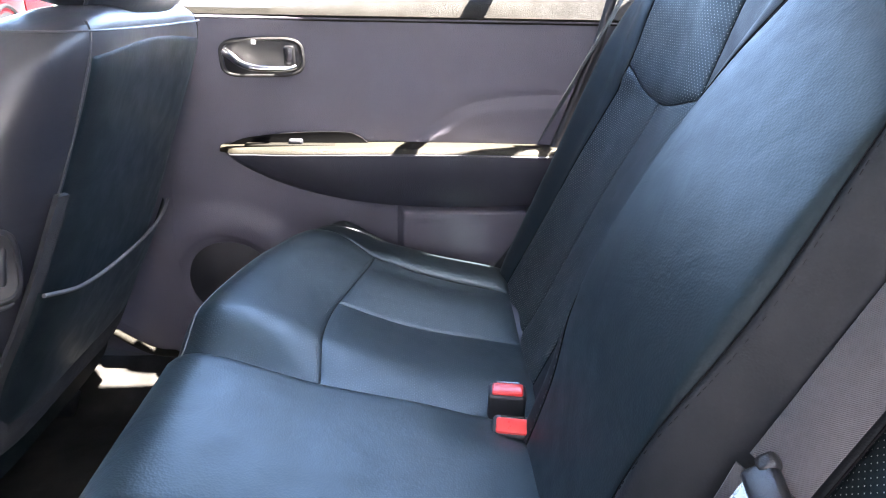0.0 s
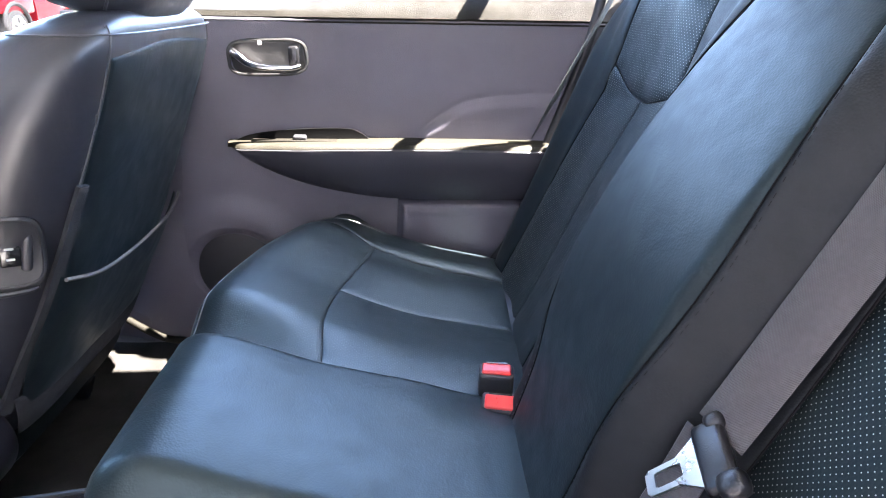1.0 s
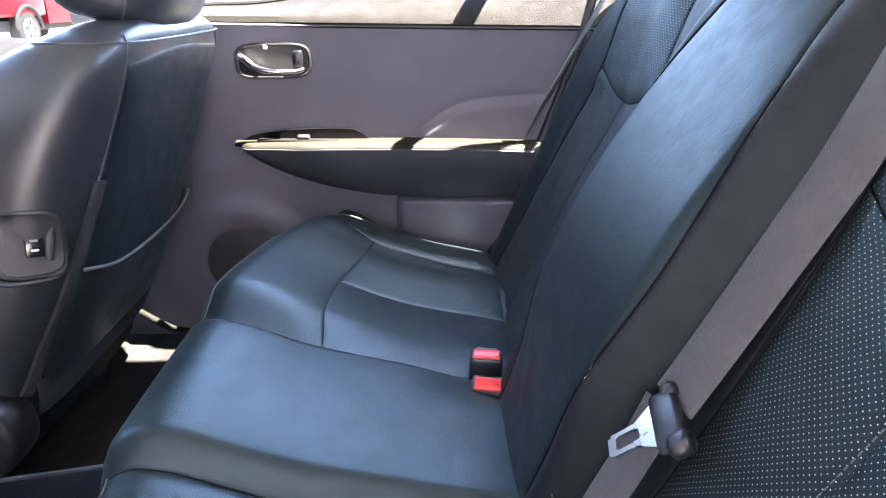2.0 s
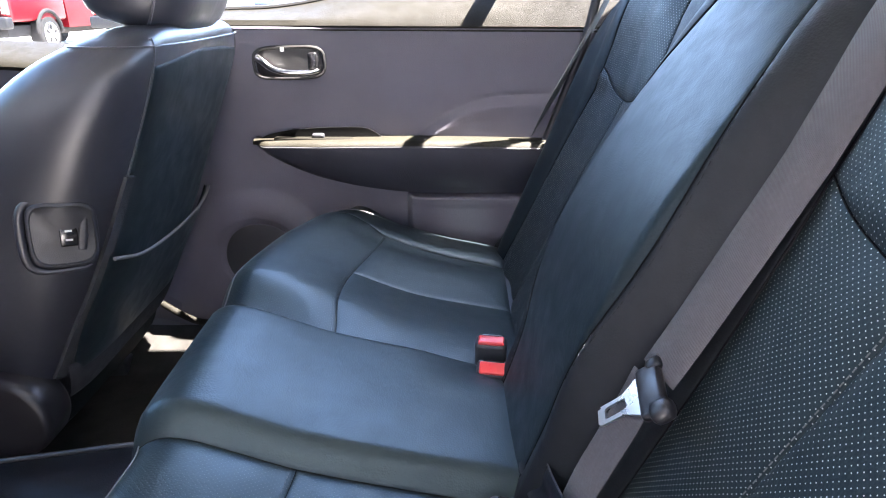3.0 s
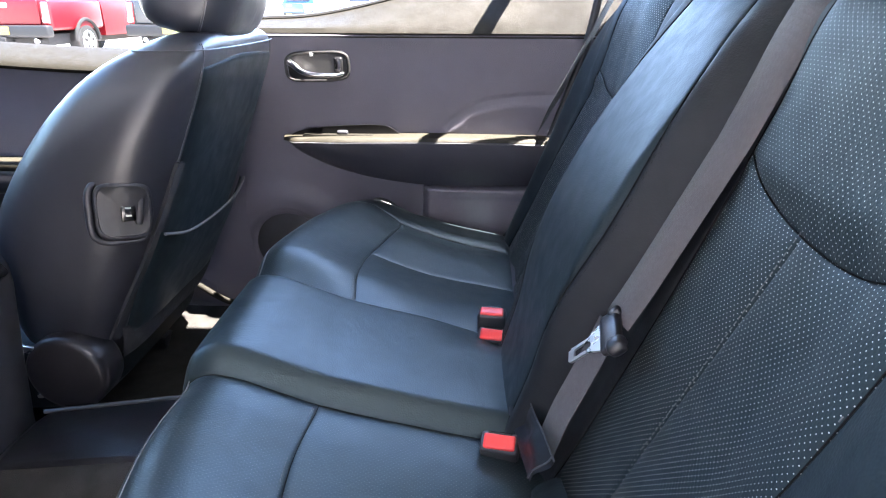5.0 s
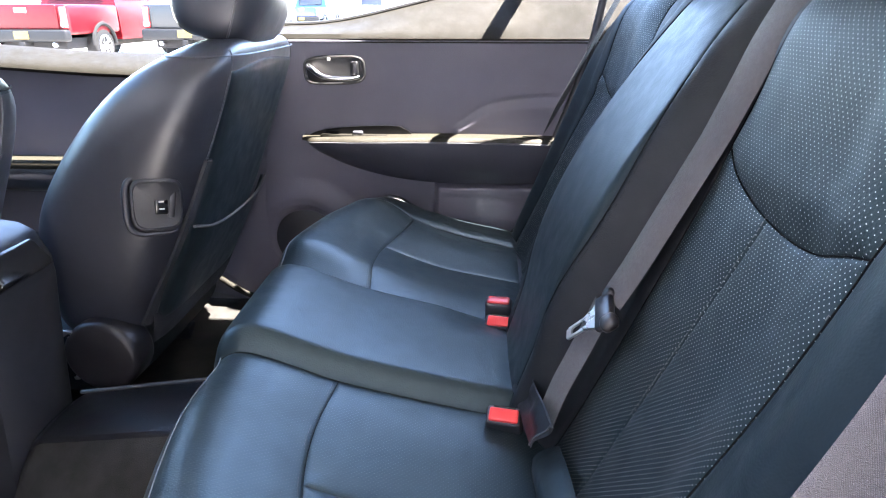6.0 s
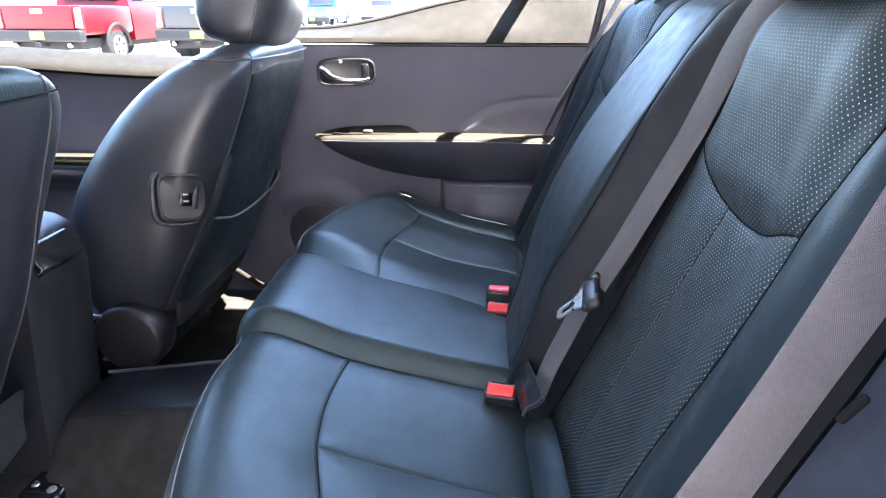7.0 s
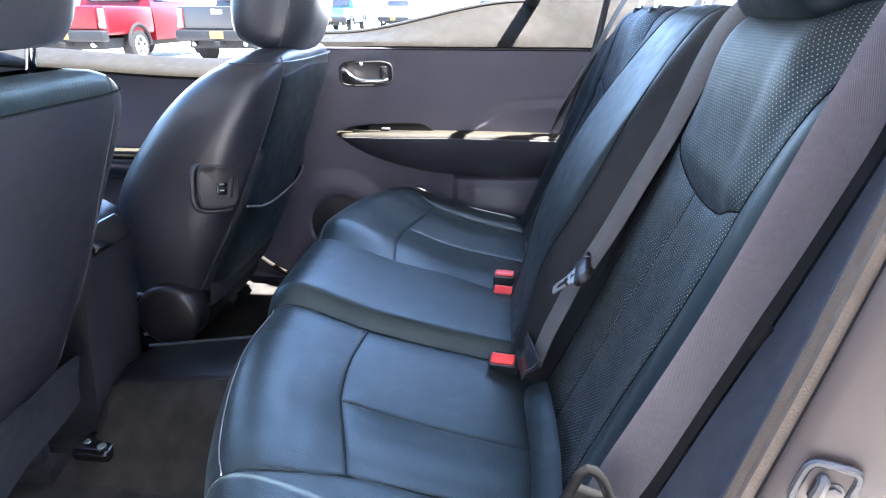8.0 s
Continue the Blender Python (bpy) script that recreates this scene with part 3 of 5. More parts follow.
# seam lines of the backrest as (height along it, y): the middle cushion's edge, the insert's inner edge, its fluting, the bolster, and the shoulder patch
NEAR_MID = [(0.51, -0.115), (0.65, -0.127), (0.72, -0.141), (0.81, -0.152), (0.90, -0.152), (1.0, -0.141), (1.1, -0.122), (TOP_S, -0.115)]
FAR_MID = [(a, -y - 0.05) for a, y in NEAR_MID]
BACK_LINES = {
    -1: dict(
        mid=NEAR_MID,
        inner=[(0.51, -0.204), (0.60, -0.206), (0.70, -0.211), (0.8, -0.216), (0.968, -0.222)],
        inner_up=[(0.968, -0.222), (1.12, -0.240), (TOP_S, -0.245)],
        flute=[(0.51, -0.310), (0.70, -0.324), (0.930, -0.352)],
        bolster=[(0.51, -0.475), (0.70, -0.484), (0.82, -0.500), (0.952, -0.512)],
        bolster_up=[(0.952, -0.512), (1.0, -0.525), (1.06, -0.535), (1.15, -0.552), (TOP_S, -0.54)],
        patch_in=[(0.968, -0.222), (0.943, -0.282), (0.930, -0.352)],
        patch_out=[(0.930, -0.352), (0.930, -0.430), (0.952, -0.512)],
    ),
    1: dict(
        mid=FAR_MID,
        inner=[(0.51, 0.235), (0.65, 0.225), (0.75, 0.212), (0.86, 0.195), (0.962, 0.192)],
        inner_up=[(0.962, 0.192), (1.12, 0.205), (TOP_S, 0.21)],
        flute=[(0.51, 0.385), (0.66, 0.372), (0.80, 0.358), (0.942, 0.318)],
        bolster=[(0.51, 0.530), (0.63, 0.515), (0.79, 0.495), (0.90, 0.475), (0.975, 0.458)],
        bolster_up=[(0.975, 0.458), (1.03, 0.456), (1.10, 0.452), (TOP_S, 0.46)],
        patch_in=[(0.962, 0.192), (0.947, 0.250), (0.942, 0.318)],
        patch_out=[(0.942, 0.318), (0.952, 0.390), (0.975, 0.458)],
    ),
}
for sy, L in BACK_LINES.items():
    foot = [(0.51, line[0][1]) for line in (L["mid"], L["inner"], L["flute"], L["bolster"])] + [(0.51, sy * 0.635)]
    top = [(TOP_S, line[-1][1]) for line in (L["mid"], L["inner_up"], L["bolster_up"])] + [(TOP_S, sy * 0.635)]
    inner_all, bolster_all, patch_all = L["inner"] + L["inner_up"][1:], L["bolster"] + L["bolster_up"][1:], L["patch_in"] + L["patch_out"][1:]
    part("back_inner_panel", panel(backrest, foot[0:2], top[0:2], L["mid"], inner_all, 30, 80, (0, 0, 1, 1)), SHADED_VINYL, bench, "smooth vinyl inner panel, toned dark and dull for its shade")
    part("back_insert", panel(backrest, foot[1:3], L["patch_in"], L["inner"], L["flute"], 26, 60, (0, 1, 1, 1)), PERFORATED, bench, "perforated leather back insert")
    part("back_insert", panel(backrest, foot[2:4], L["patch_out"], L["flute"], L["bolster"], 26, 60, (0, 1, 1, 1)), PERFORATED, bench, "perforated leather back insert")
    part("shoulder_panel", panel(backrest, patch_all, top[1:3], L["inner_up"], L["bolster_up"], 44, 44, (1, 0, 1, 1), puff=0.006), PERFORATED_FINE, bench, "perforated leather shoulder panel")
    part("back_bolster", panel(backrest, foot[3:5], top[2:4], bolster_all, [(0.51, sy * 0.635), (TOP_S, sy * 0.635)], 26, 80, (0, 0, 1, 0)), LEATHER, bench)
    for line in (L["mid"][:-1], inner_all[:-1], patch_all, bolster_all[:-1]):
        seam(backrest, line, bench, 70)
    mid_stitch = [(a, y + sy * 0.0035) for a, y in L["mid"][:-1]]
    tagged(part("stitching", stitches(on_base(backrest, mid_stitch, 60, -0.0002)), SEAM if sy < 0 else THREAD, bench, "dark stitches"), kind="stuff")
    for line in (L["flute"], L["bolster"]):
        tagged(part("stitching", stitches(on_base(backrest, [(a, y - sy * 0.0025) for a, y in line[1:]], 60, -0.0001)), PALE_THREAD, bench, "pale stitches"), kind="stuff")
roll = spline([(0.283, -0.240, 0.574), (0.284, -0.32, 0.594), (0.285, -0.42, 0.604), (0.282, -0.50, 0.604), (0.276, -0.57, 0.600)], 40)
part("lower_strip", sheet([[(x + dx, y, z + dz) for x, y, z in roll] for dx, dz in ((-0.022, -0.030), (-0.021, -0.008), (-0.017, -0.001), (-0.008, 0.006), (0.004, 0.012), (0.012, 0.012))]), MATTE_LEATHER, bench, "flat leather strip under the backrest")
part("middle_back", panel(backrest, [NEAR_MID[0], FAR_MID[0]], [NEAR_MID[-1], FAR_MID[-1]], NEAR_MID, FAR_MID, 50, 90, (0, 0, 1, 1)), LEATHER, bench, "smooth bulging middle back cushion")
tuck_low = spline([(0.246, 0.075, 0.565), (0.243, -0.02, 0.570), (0.243, -0.09, 0.572), (0.250, -0.16, 0.584), (0.254, -0.218, 0.592), (0.258, -0.262, 0.598)], 44)
tuck_high = spline([(0.256, 0.045, 0.580), (0.260, -0.03, 0.612), (0.266, -0.10, 0.622), (0.270, -0.17, 0.628), (0.276, -0.225, 0.636), (0.282, -0.272, 0.636)], 44)
rows = []
for i, (p, q) in enumerate(zip(tuck_low, tuck_high)):
    row = []
    for k in np.linspace(0, 1, 11):
        fold = math.sin(math.pi * k) * (0.004 * math.sin(i * 0.30 + k * 4.0) + 0.002 * math.sin(i * 0.62 - k * 5.0))
        row.append(tuple((1 - k) * p + k * q + np.array((-0.94, 0, 0.35)) * (fold + 0.002)))
    rows.append(row)
tuck_part = part("leather_tuck", sheet(rows), TUCK, bench, "crumpled black leather tuck")
for i in (27, 43):
    part("tuck_seam", tube([Vector(p) + Vector((-0.94, 0, 0.35)) * 0.0012 for p in rows[i]], 0.0012, 6), PIPING, tuck_part)
part("tuck_seam", tube([Vector(row[10]) + Vector((-0.94, 0, 0.35)) * 0.001 for row in rows], 0.0011, 6), PIPING, tuck_part)
part("back_shell", slab(0.56, 0.60, -0.62, 0.62, 0.52, 1.04, 0.01), CARPET, bench)


def headrest(parent, x, y, z, wide, high, deep, lean, gap, mat, post=True, seams=False):
    """A padded headrest on two chrome posts; z is its lower edge."""
    rows = []
    m = pose(x, y, z, 0, lean, 0)
    for k in np.linspace(0, math.pi, 15):
        h = high * (0.5 - 0.5 * math.cos(k))
        r = max(0.03, math.sin(k) ** 0.27)
        d = deep * (0.92 + 0.1 * math.sin(k)) * r
        rows.append([m @ Vector((d * math.copysign(abs(math.cos(t)) ** 0.75, math.cos(t)), 0.5 * wide * (r**0.6) * (1 - 0.12 * h / high) * math.copysign(abs(math.sin(t)) ** 0.55, math.sin(t)), h)) for t in np.linspace(0, 2 * math.pi, 40, endpoint=False)])
    head = part("headrest", sheet(rows, closed_u=True, cap=True), mat, parent)
    if seams:
        for j in (7, 33):
            part("piping", tube([row[j] for row in rows[1:-1]], 0.0022, 6), PIPING, head)
    if post:
        for s in (-0.078, 0.078):
            part("post", tube([m @ Vector((0, s, -gap - 0.03)), m @ Vector((0, s, 0.03))], 0.0065, 12), CHROME, head, "chrome headrest post")
            part("post_sleeve", disc_rod(0.014, 0.012, m @ pose(0, s, -gap + 0.002), 20, 0.003), DARK_PLASTIC, head)
    return head


headrest(bench, 0.515, 0.335, 1.165, 0.24, 0.16, 0.055, 12, 0.045, LEATHER)
headrest(bench, 0.505, -0.372, 1.114, 0.225, 0.18, 0.055, 12, 0.03, LEATHER, seams=True)
headrest(bench, 0.55, -0.025, 1.18, 0.22, 0.12, 0.045, 12, 0.03, LEATHER)

# ---- front seats ----
SEAT = np.array([  # height, front, rear, half width
    (0.47, -0.620, -0.450, 0.205), (0.52, -0.642, -0.425, 0.232), (0.60, -0.655, -0.388, 0.250), (0.68, -0.654, -0.345, 0.258), (0.75, -0.635, -0.314, 0.262),
    (0.82, -0.592, -0.287, 0.264), (0.90, -0.525, -0.256, 0.266), (0.96, -0.462, -0.233, 0.260), (1.00, -0.408, -0.220, 0.243), (1.03, -0.352, -0.217, 0.205), (1.046, -0.315, -0.223, 0.155), (1.052, -0.290, -0.232, 0.10)])
SEAT_Y = 0.370


def seat_row(z):
    return profile(SEAT[:, 1:], SEAT[:, 0], z)


def seat_rear(z, y):
    """The rear face of a front seat's back."""
    xf, xr, w = seat_row(z)
    k = min(abs(y) / w, 0.999)
    half = 0.5 * (xr - xf)
    return (0.5 * (xf + xr) + half * (1 - k**3.6) ** (1 / 3.6) - 0.012 * (1 - k * k), y, z)


def front_seat(name, label, plate, gap):
    seat = thing(name, label, "car seat", (-0.55, 0, 0.30))
    rows = []
    for z in np.r_[np.linspace(0.47, 1.0, 40), np.linspace(1.008, 1.052, 9)]:
        xf, xr, w = seat_row(z)
        c, half = 0.5 * (xf + xr), 0.5 * (xr - xf)
        ring = []
        for t in np.linspace(0, 2 * math.pi, 72, endpoint=False):
            cx, sx = math.cos(t), math.sin(t)
            k = 2 / 3.6
            ox = math.copysign(abs(cx) ** k, cx)
            oy = math.copysign(abs(sx) ** k, sx)
            x = c + half * ox
            if cx > 0:
                x -= 0.012 * (1 - min(1, abs(oy)) ** 2)
            ring.append((x, w * oy, z))
        rows.append(ring)
    split = len(rows) if plate else 41
    part("backrest", sheet(rows[:split], closed_u=True, cap=True), LEATHER_SIDE, seat)
    if not plate:
        part("top_panel", sheet(rows[split - 1 :], [[(p[0], p[1]) for p in ring] for ring in rows[split - 1 :]], closed_u=True, cap=False), PERFORATED_SEAT, seat, "perforated leather top panel")
    seam = [(1.035, -0.172), (0.985, -0.183), (0.93, -0.184), (0.89, -0.186), (0.85, -0.189), (0.75, -0.200), (0.62, -0.208), (0.53, -0.20)]
    for sgn in (1, -1):
        line = [(z, sgn * y) for z, y in seam]
        part("piping", tube(on_base(seat_rear, line, 60, 0.0006, -1), 0.0011, 6), PIPING, seat)
        tagged(part("stitching", stitches(on_base(seat_rear, [(z, y * 1.025) for z, y in line[:5]], 40, 0.001, -1), 0.007, 0.0045, 0.0006), THREAD, seat), kind="stuff")
    # cap seam round the top
    cap_z = 1.026 if plate else 1.014
    ring = []
    for t in np.linspace(0, 2 * math.pi, 60):
        xf, xr, w = seat_row(cap_z)
        cx, sx = math.cos(t), math.sin(t)
        ring.append((0.5 * (xf + xr) + (0.5 * (xr - xf) + 0.001) * math.copysign(abs(cx) ** 0.555, cx), (w + 0.001) * math.copysign(abs(sx) ** 0.555, sx), cap_z))
    part("cap_seam", tube(ring, 0.0012, 6), PIPING if plate else SEAM, seat)
    # map pocket: a hard rear panel with a raised border and a sagging leather pouch
    if plate:
        low, high = [(0.50, -0.185), (0.50, 0.185)], [(1.0, -0.176), (1.012, 0.0), (1.0, 0.182)]
        pocket = part("map_pocket", panel(seat_rear, low, high, [(0.50, -0.185), (0.66, -0.198), (0.845, -0.184), (1.0, -0.176)], [(0.50, 0.185), (0.66, 0.198), (0.845, 0.188), (1.0, 0.182)], 50, 60, lift=0.0015, flip=-1, dip=0.002), LEATHER, seat, "black leather rear panel with a pocket")
        mouth = [(0.735, -0.199), (0.712, -0.12), (0.700, 0.0), (0.706, 0.12), (0.728, 0.199)]
        part("pouch", panel(seat_rear, [(0.525, -0.195), (0.525, 0.195)], mouth, [(0.525, -0.195), (0.62, -0.206), (0.735, -0.199)], [(0.525, 0.195), (0.62, 0.206), (0.728, 0.199)], 40, 30, (1, 0, 1, 1), lift=0.013, puff=0.006, flip=-1), LEATHER, pocket, "sagging leather pouch")
        part("pouch_edge", tube(on_base(seat_rear, mouth, 50, 0.019, -1), 0.0028, 8), GREY_PLASTIC, pocket, "rolled pouch edge")
        for sgn in (-1,):
            edge = [(0.850, sgn * 0.188), (0.78, sgn * 0.194), (0.71, sgn * 0.201), (0.63, sgn * 0.206), (0.53, sgn * 0.211)]
            pts = on_base(seat_rear, edge, 30, 0.004, -1)
            nrm = [normal_at(seat_rear, *p)[1] for p in spline(edge, 30)]
            side = [n.cross((pts[min(i + 1, 30)] - pts[max(i - 1, 0)]).normalized()) for i, n in enumerate(nrm)]
            part("border", ribbon(pts, side, 0.019, 0.006), FLAP, pocket, "grey woven pocket strap")
    if plate:
        part("lower_flap", panel(seat_rear, [(0.475, -0.18), (0.475, 0.18)], [(0.555, -0.21), (0.545, 0.0), (0.555, 0.21)], [(0.475, -0.18), (0.555, -0.21)], [(0.475, 0.18), (0.555, 0.21)], 40, 12, lift=0.013, flip=-1, puff=0.004), FLAP, seat, "grey fabric lower flap")
    else:
        rows = []
        for k in np.linspace(0, 1, 9):
            rows.append([(-0.432 - 0.02 * k - 0.006 * math.sin(math.pi * k) + 0.004 * math.sin(7 * v + 2 * k), 0.235 * v, 0.515 - (0.10 + 0.045 * (1 - v)) * k + 0.010 * v) for v in np.linspace(-1, 1, 25)])
        rows += [[(x - 0.006, y, z) for x, y, z in row] for row in rows[::-1]]
        part("lower_flap", sheet(rows, closed_u=False), FLAP, seat, "grey fabric flap hanging under the backrest")
    headrest(seat, -0.300 + 0.25 * (gap - 0.022) + (0 if plate else 0.022), 0, 1.026 + gap, 0.29 if plate else 0.25, 0.21, 0.090 if plate else 0.060, 14, gap, LEATHER_SIDE, seams=True)
    for sgn in (1, -1) if plate else (-1,):
        m = pose(-0.518, sgn * 0.235, 0.482, 90, 0, 0)
        part("hinge_cover", disc_rod(0.074 if sgn < 0 or not plate else 0.05, 0.07 if sgn < 0 or not plate else 0.03, m, 36, 0.014), HARD_BLACK, seat, "round black recliner cover")
    # seat cushion and rails
    rows = []
    for x, z0, z1, w in ((-1.08, 0.44, 0.50, 0.20), (-1.07, 0.40, 0.545, 0.235), (-1.02, 0.37, 0.58, 0.25), (-0.85, 0.36, 0.57, 0.255), (-0.6, 0.36, 0.545, 0.25), (-0.52, 0.37, 0.53, 0.24), (-0.49, 0.40, 0.51, 0.21)):
        rows.append([(x, w * math.copysign(abs(math.sin(t)) ** 0.5, math.sin(t)), 0.5 * (z0 + z1) + 0.5 * (z1 - z0) * math.copysign(abs(math.cos(t)) ** 0.5, math.cos(t))) for t in np.linspace(0, 2 * math.pi, 40, endpoint=False)])
    part("seat_cushion", sheet(rows, closed_u=True, cap=True), LEATHER, seat)
    for sgn in (1, -1):
        rail = part("rail", slab(-1.05, -0.57 if plate else -0.50, sgn * 0.20 - 0.025, sgn * 0.20 + 0.025, FLOOR_Z - 0.01, FLOOR_Z + 0.035, 0.006), DARK_PLASTIC, seat, "black seat rail")
        shift, lift = 0.055, 0.030 if sgn > 0 else 0.0
        if not plate:
            part("rail_end", rounded((0.080, 0.070, 0.030), 0.0135, 4, pose(-0.49 + shift, sgn * 0.235, FLOOR_Z + 0.016 + lift)), GLOSS_BLACK, rail, "shiny rail end cover")
        if not plate:
            for dx, dy, r in ((0.018, -0.016, 0.009), (-0.018, -0.006, 0.008), (0.010, 0.018, 0.007)):
                part("rail_bolt", disc_rod(r, 0.014, pose(-0.49 + shift + dx, sgn * 0.235 + dy, FLOOR_Z + 0.026 + lift, 12, 0, 0), 12, 0.003), STEEL, rail)
        part("bracket", slab(-1.0, -0.66 if plate else -0.52, sgn * 0.2 - 0.012, sgn * 0.2 + 0.012, FLOOR_Z + 0.03, 0.38, 0.004), DARK_PLASTIC, seat)
    if plate:
        part("hinge_bracket", rounded((0.034, 0.008, 0.015), 0.003, 2, pose(-0.578, -0.262, 0.531, 0, 8, 0)), STEEL, seat, "bright steel hinge bracket")
        part("hinge_bolt", rounded((0.012, 0.010, 0.010), 0.003, 2, pose(-0.583, -0.252, 0.430)), STEEL, seat, "small steel bolt head")
        lean = Matrix.Rotation(radians(4), 4, "Y")
        m = Matrix.Translation((-0.364, -0.2530, 0.783)) @ Matrix.Rotation(radians(30), 4, "Z") @ lean @ Matrix.Rotation(radians(90), 4, "X")
        shape = [(0.043 * math.copysign(abs(math.cos(t)) ** 0.5, math.cos(t)), 0.049 * math.copysign(abs(math.sin(t)) ** 0.5, math.sin(t))) for t in np.linspace(0, 2 * math.pi, 36, endpoint=False)]

        def laid(x, y, lift):
            """A point of the plate dropped on to the seat's side."""
            for d in np.linspace(0.03, -0.03, 121):
                p = m @ Vector((x, y, d))
                xf, xr, w = seat_row(p.z)
                if abs((p.x - 0.5 * (xf + xr)) / (0.5 * (xr - xf))) ** 3.6 + abs(p.y / w) ** 3.6 < 1:
                    break
            return m @ Vector((x, y, max(d, -0.006) + lift))

        rows = [[laid(k * x, k * y, up) for x, y in shape] for k, up in ((1.0, -0.004), (0.99, 0.001), (0.95, 0.0028), (0.90, 0.0032), (0.86, 0.0012), (0.6, 0.0012), (0.3, 0.0012), (0.02, 0.0012))]
        base_plate = part("switch_plate", sheet(rows, closed_u=True, cap=True), DARK_PLASTIC, seat, "black plastic switch plate")
        ring = [laid(1.08 * x - 0.003, 1.07 * y - 0.002, -0.0070 + 0.0022 * (x < 0)) for x, y in shape[8:31]]
        part("rim", tube(ring, [0.0015 + 0.0050 * math.sin(math.pi * k / 22) ** 0.6 for k in range(23)], 12), LEATHER_SIDE, base_plate, "soft leather roll")
        m = Matrix.Translation(laid(0.006, 0, 0.005) - laid(0.006, 0, 0.0)) @ m @ pose(0, 0, (m.inverted() @ laid(0.006, 0, 0.0)).z)
        switch = part("switch", rounded((0.022, 0.034, 0.006), 0.002, 3, m @ pose(0.006, 0.0, -0.005)), GLOSS_BLACK, base_plate, "black rocker switch")
        part("ridge", rounded((0.012, 0.062, 0.010), 0.004, 3, m @ pose(0.024, 0.006, -0.006, 0, 0, -8)), DARK_PLASTIC, base_plate, "moulded ridge beside the switch")
        for dy in (-0.007, 0.006):
            part("print_bar", rounded((0.009, 0.003, 0.001), 0.0004, 1, m @ pose(0.006, dy, -0.0018)), MARK, switch)
    return seat


passenger = front_seat("front_seat", "black leather front passenger seat with rear map pocket and switch", True, 0.022)
passenger.location = (-0.55, SEAT_Y, 0.30)
driver = front_seat("front_seat", "black leather driver seat with a headrest on chrome posts", False, 0.062)
driver.location = (-0.55 - 0.125, -SEAT_Y, 0.30)

# ---- console ----
console = thing("centre_console", "black plastic centre console between the front seats", "console", (-0.6, 0, 0.3))
rows = []
for z, x1, w in ((0.28, -0.588, 0.085), (0.40, -0.575, 0.085), (0.55, -0.560, 0.085), (0.67, -0.545, 0.085), (0.70, -0.546, 0.085), (0.745, -0.565, 0.085), (0.76, -0.59, 0.083), (0.765, -0.615, 0.08)):
    rows.append([(x1 - 0.006 if j in (0, 5) else x1, y, z) if 0 <= j <= 5 else (-1.25, y, z) for j, y in enumerate((-w, -w + 0.012, -0.02, 0.02, w - 0.012, w, w, -w))])
part("body", sheet(rows, closed_u=True, cap=True), DARK_PLASTIC, console)
part("armrest_lid", rounded((0.36, 0.16, 0.05), 0.018, 4, pose(-0.80, 0, 0.785)), LEATHER, console, "padded leather armrest lid")
part("rear_latch", rounded((0.03, 0.12, 0.055), 0.008, 3, pose(-0.556, 0, 0.714, 0, -38, 0)), GLOSS_BLACK, console)

rows, carpet = [], []
for x, top, w in ((-0.60, 0.30, 0.085), (-0.585, 0.375, 0.09), (-0.57, 0.405, 0.092), (-0.55, 0.418, 0.094), (-0.40, 0.437, 0.10), (-0.30, 0.449, 0.104), (-0.20, 0.455, 0.108), (-0.05, 0.46, 0.112)):
    rows.append([(x, y * w, z) for y, z in ((-0.60, top - 0.03), (-0.56, top - 0.010), (-0.50, top - 0.003), (-0.3, top), (0, top + 0.003), (0.80, top), (0.95, top - 0.004), (1.03, top - 0.02), (1.12, 0.285), (1.5, 0.27))])
    carpet.append([(x, y * w, z) for y, z in ((-2.3, 0.255), (-2.0, 0.272), (-1.65, 0.31), (-1.25, top - 0.066), (-0.90, top - 0.030), (-0.62, top - 0.012), (-0.52, top - 0.010), (-0.40, top - 0.02))])
setting("tunnel_carpet", sheet(carpet), CARPET, "black carpet on the side of the floor tunnel", "car floor")
setting("tunnel_edge", tube(spline([(-0.56, 0.086, 0.417), (-0.40, 0.094, 0.436), (-0.30, 0.098, 0.447), (-0.10, 0.104, 0.458)], 24), 0.004, 8), PIPING, "rolled edge of the black tunnel cover", "car trim")
setting("centre_tunnel", sheet(rows), MAT_RUBBER, "black vinyl cover over the raised floor tunnel", "car floor")

# ---- far rear door ----
DOOR_Y = 0.655
door = thing("rear_door", "closed rear car door with charcoal plastic panel and padded armrest", "car door", (0, DOOR_Y, 0.38))
crest = spline([(0.10, 0.80), (0.142, 0.833), (0.20, 0.872), (0.26, 0.888), (0.34, 0.895), (0.50, 0.90)], 60)


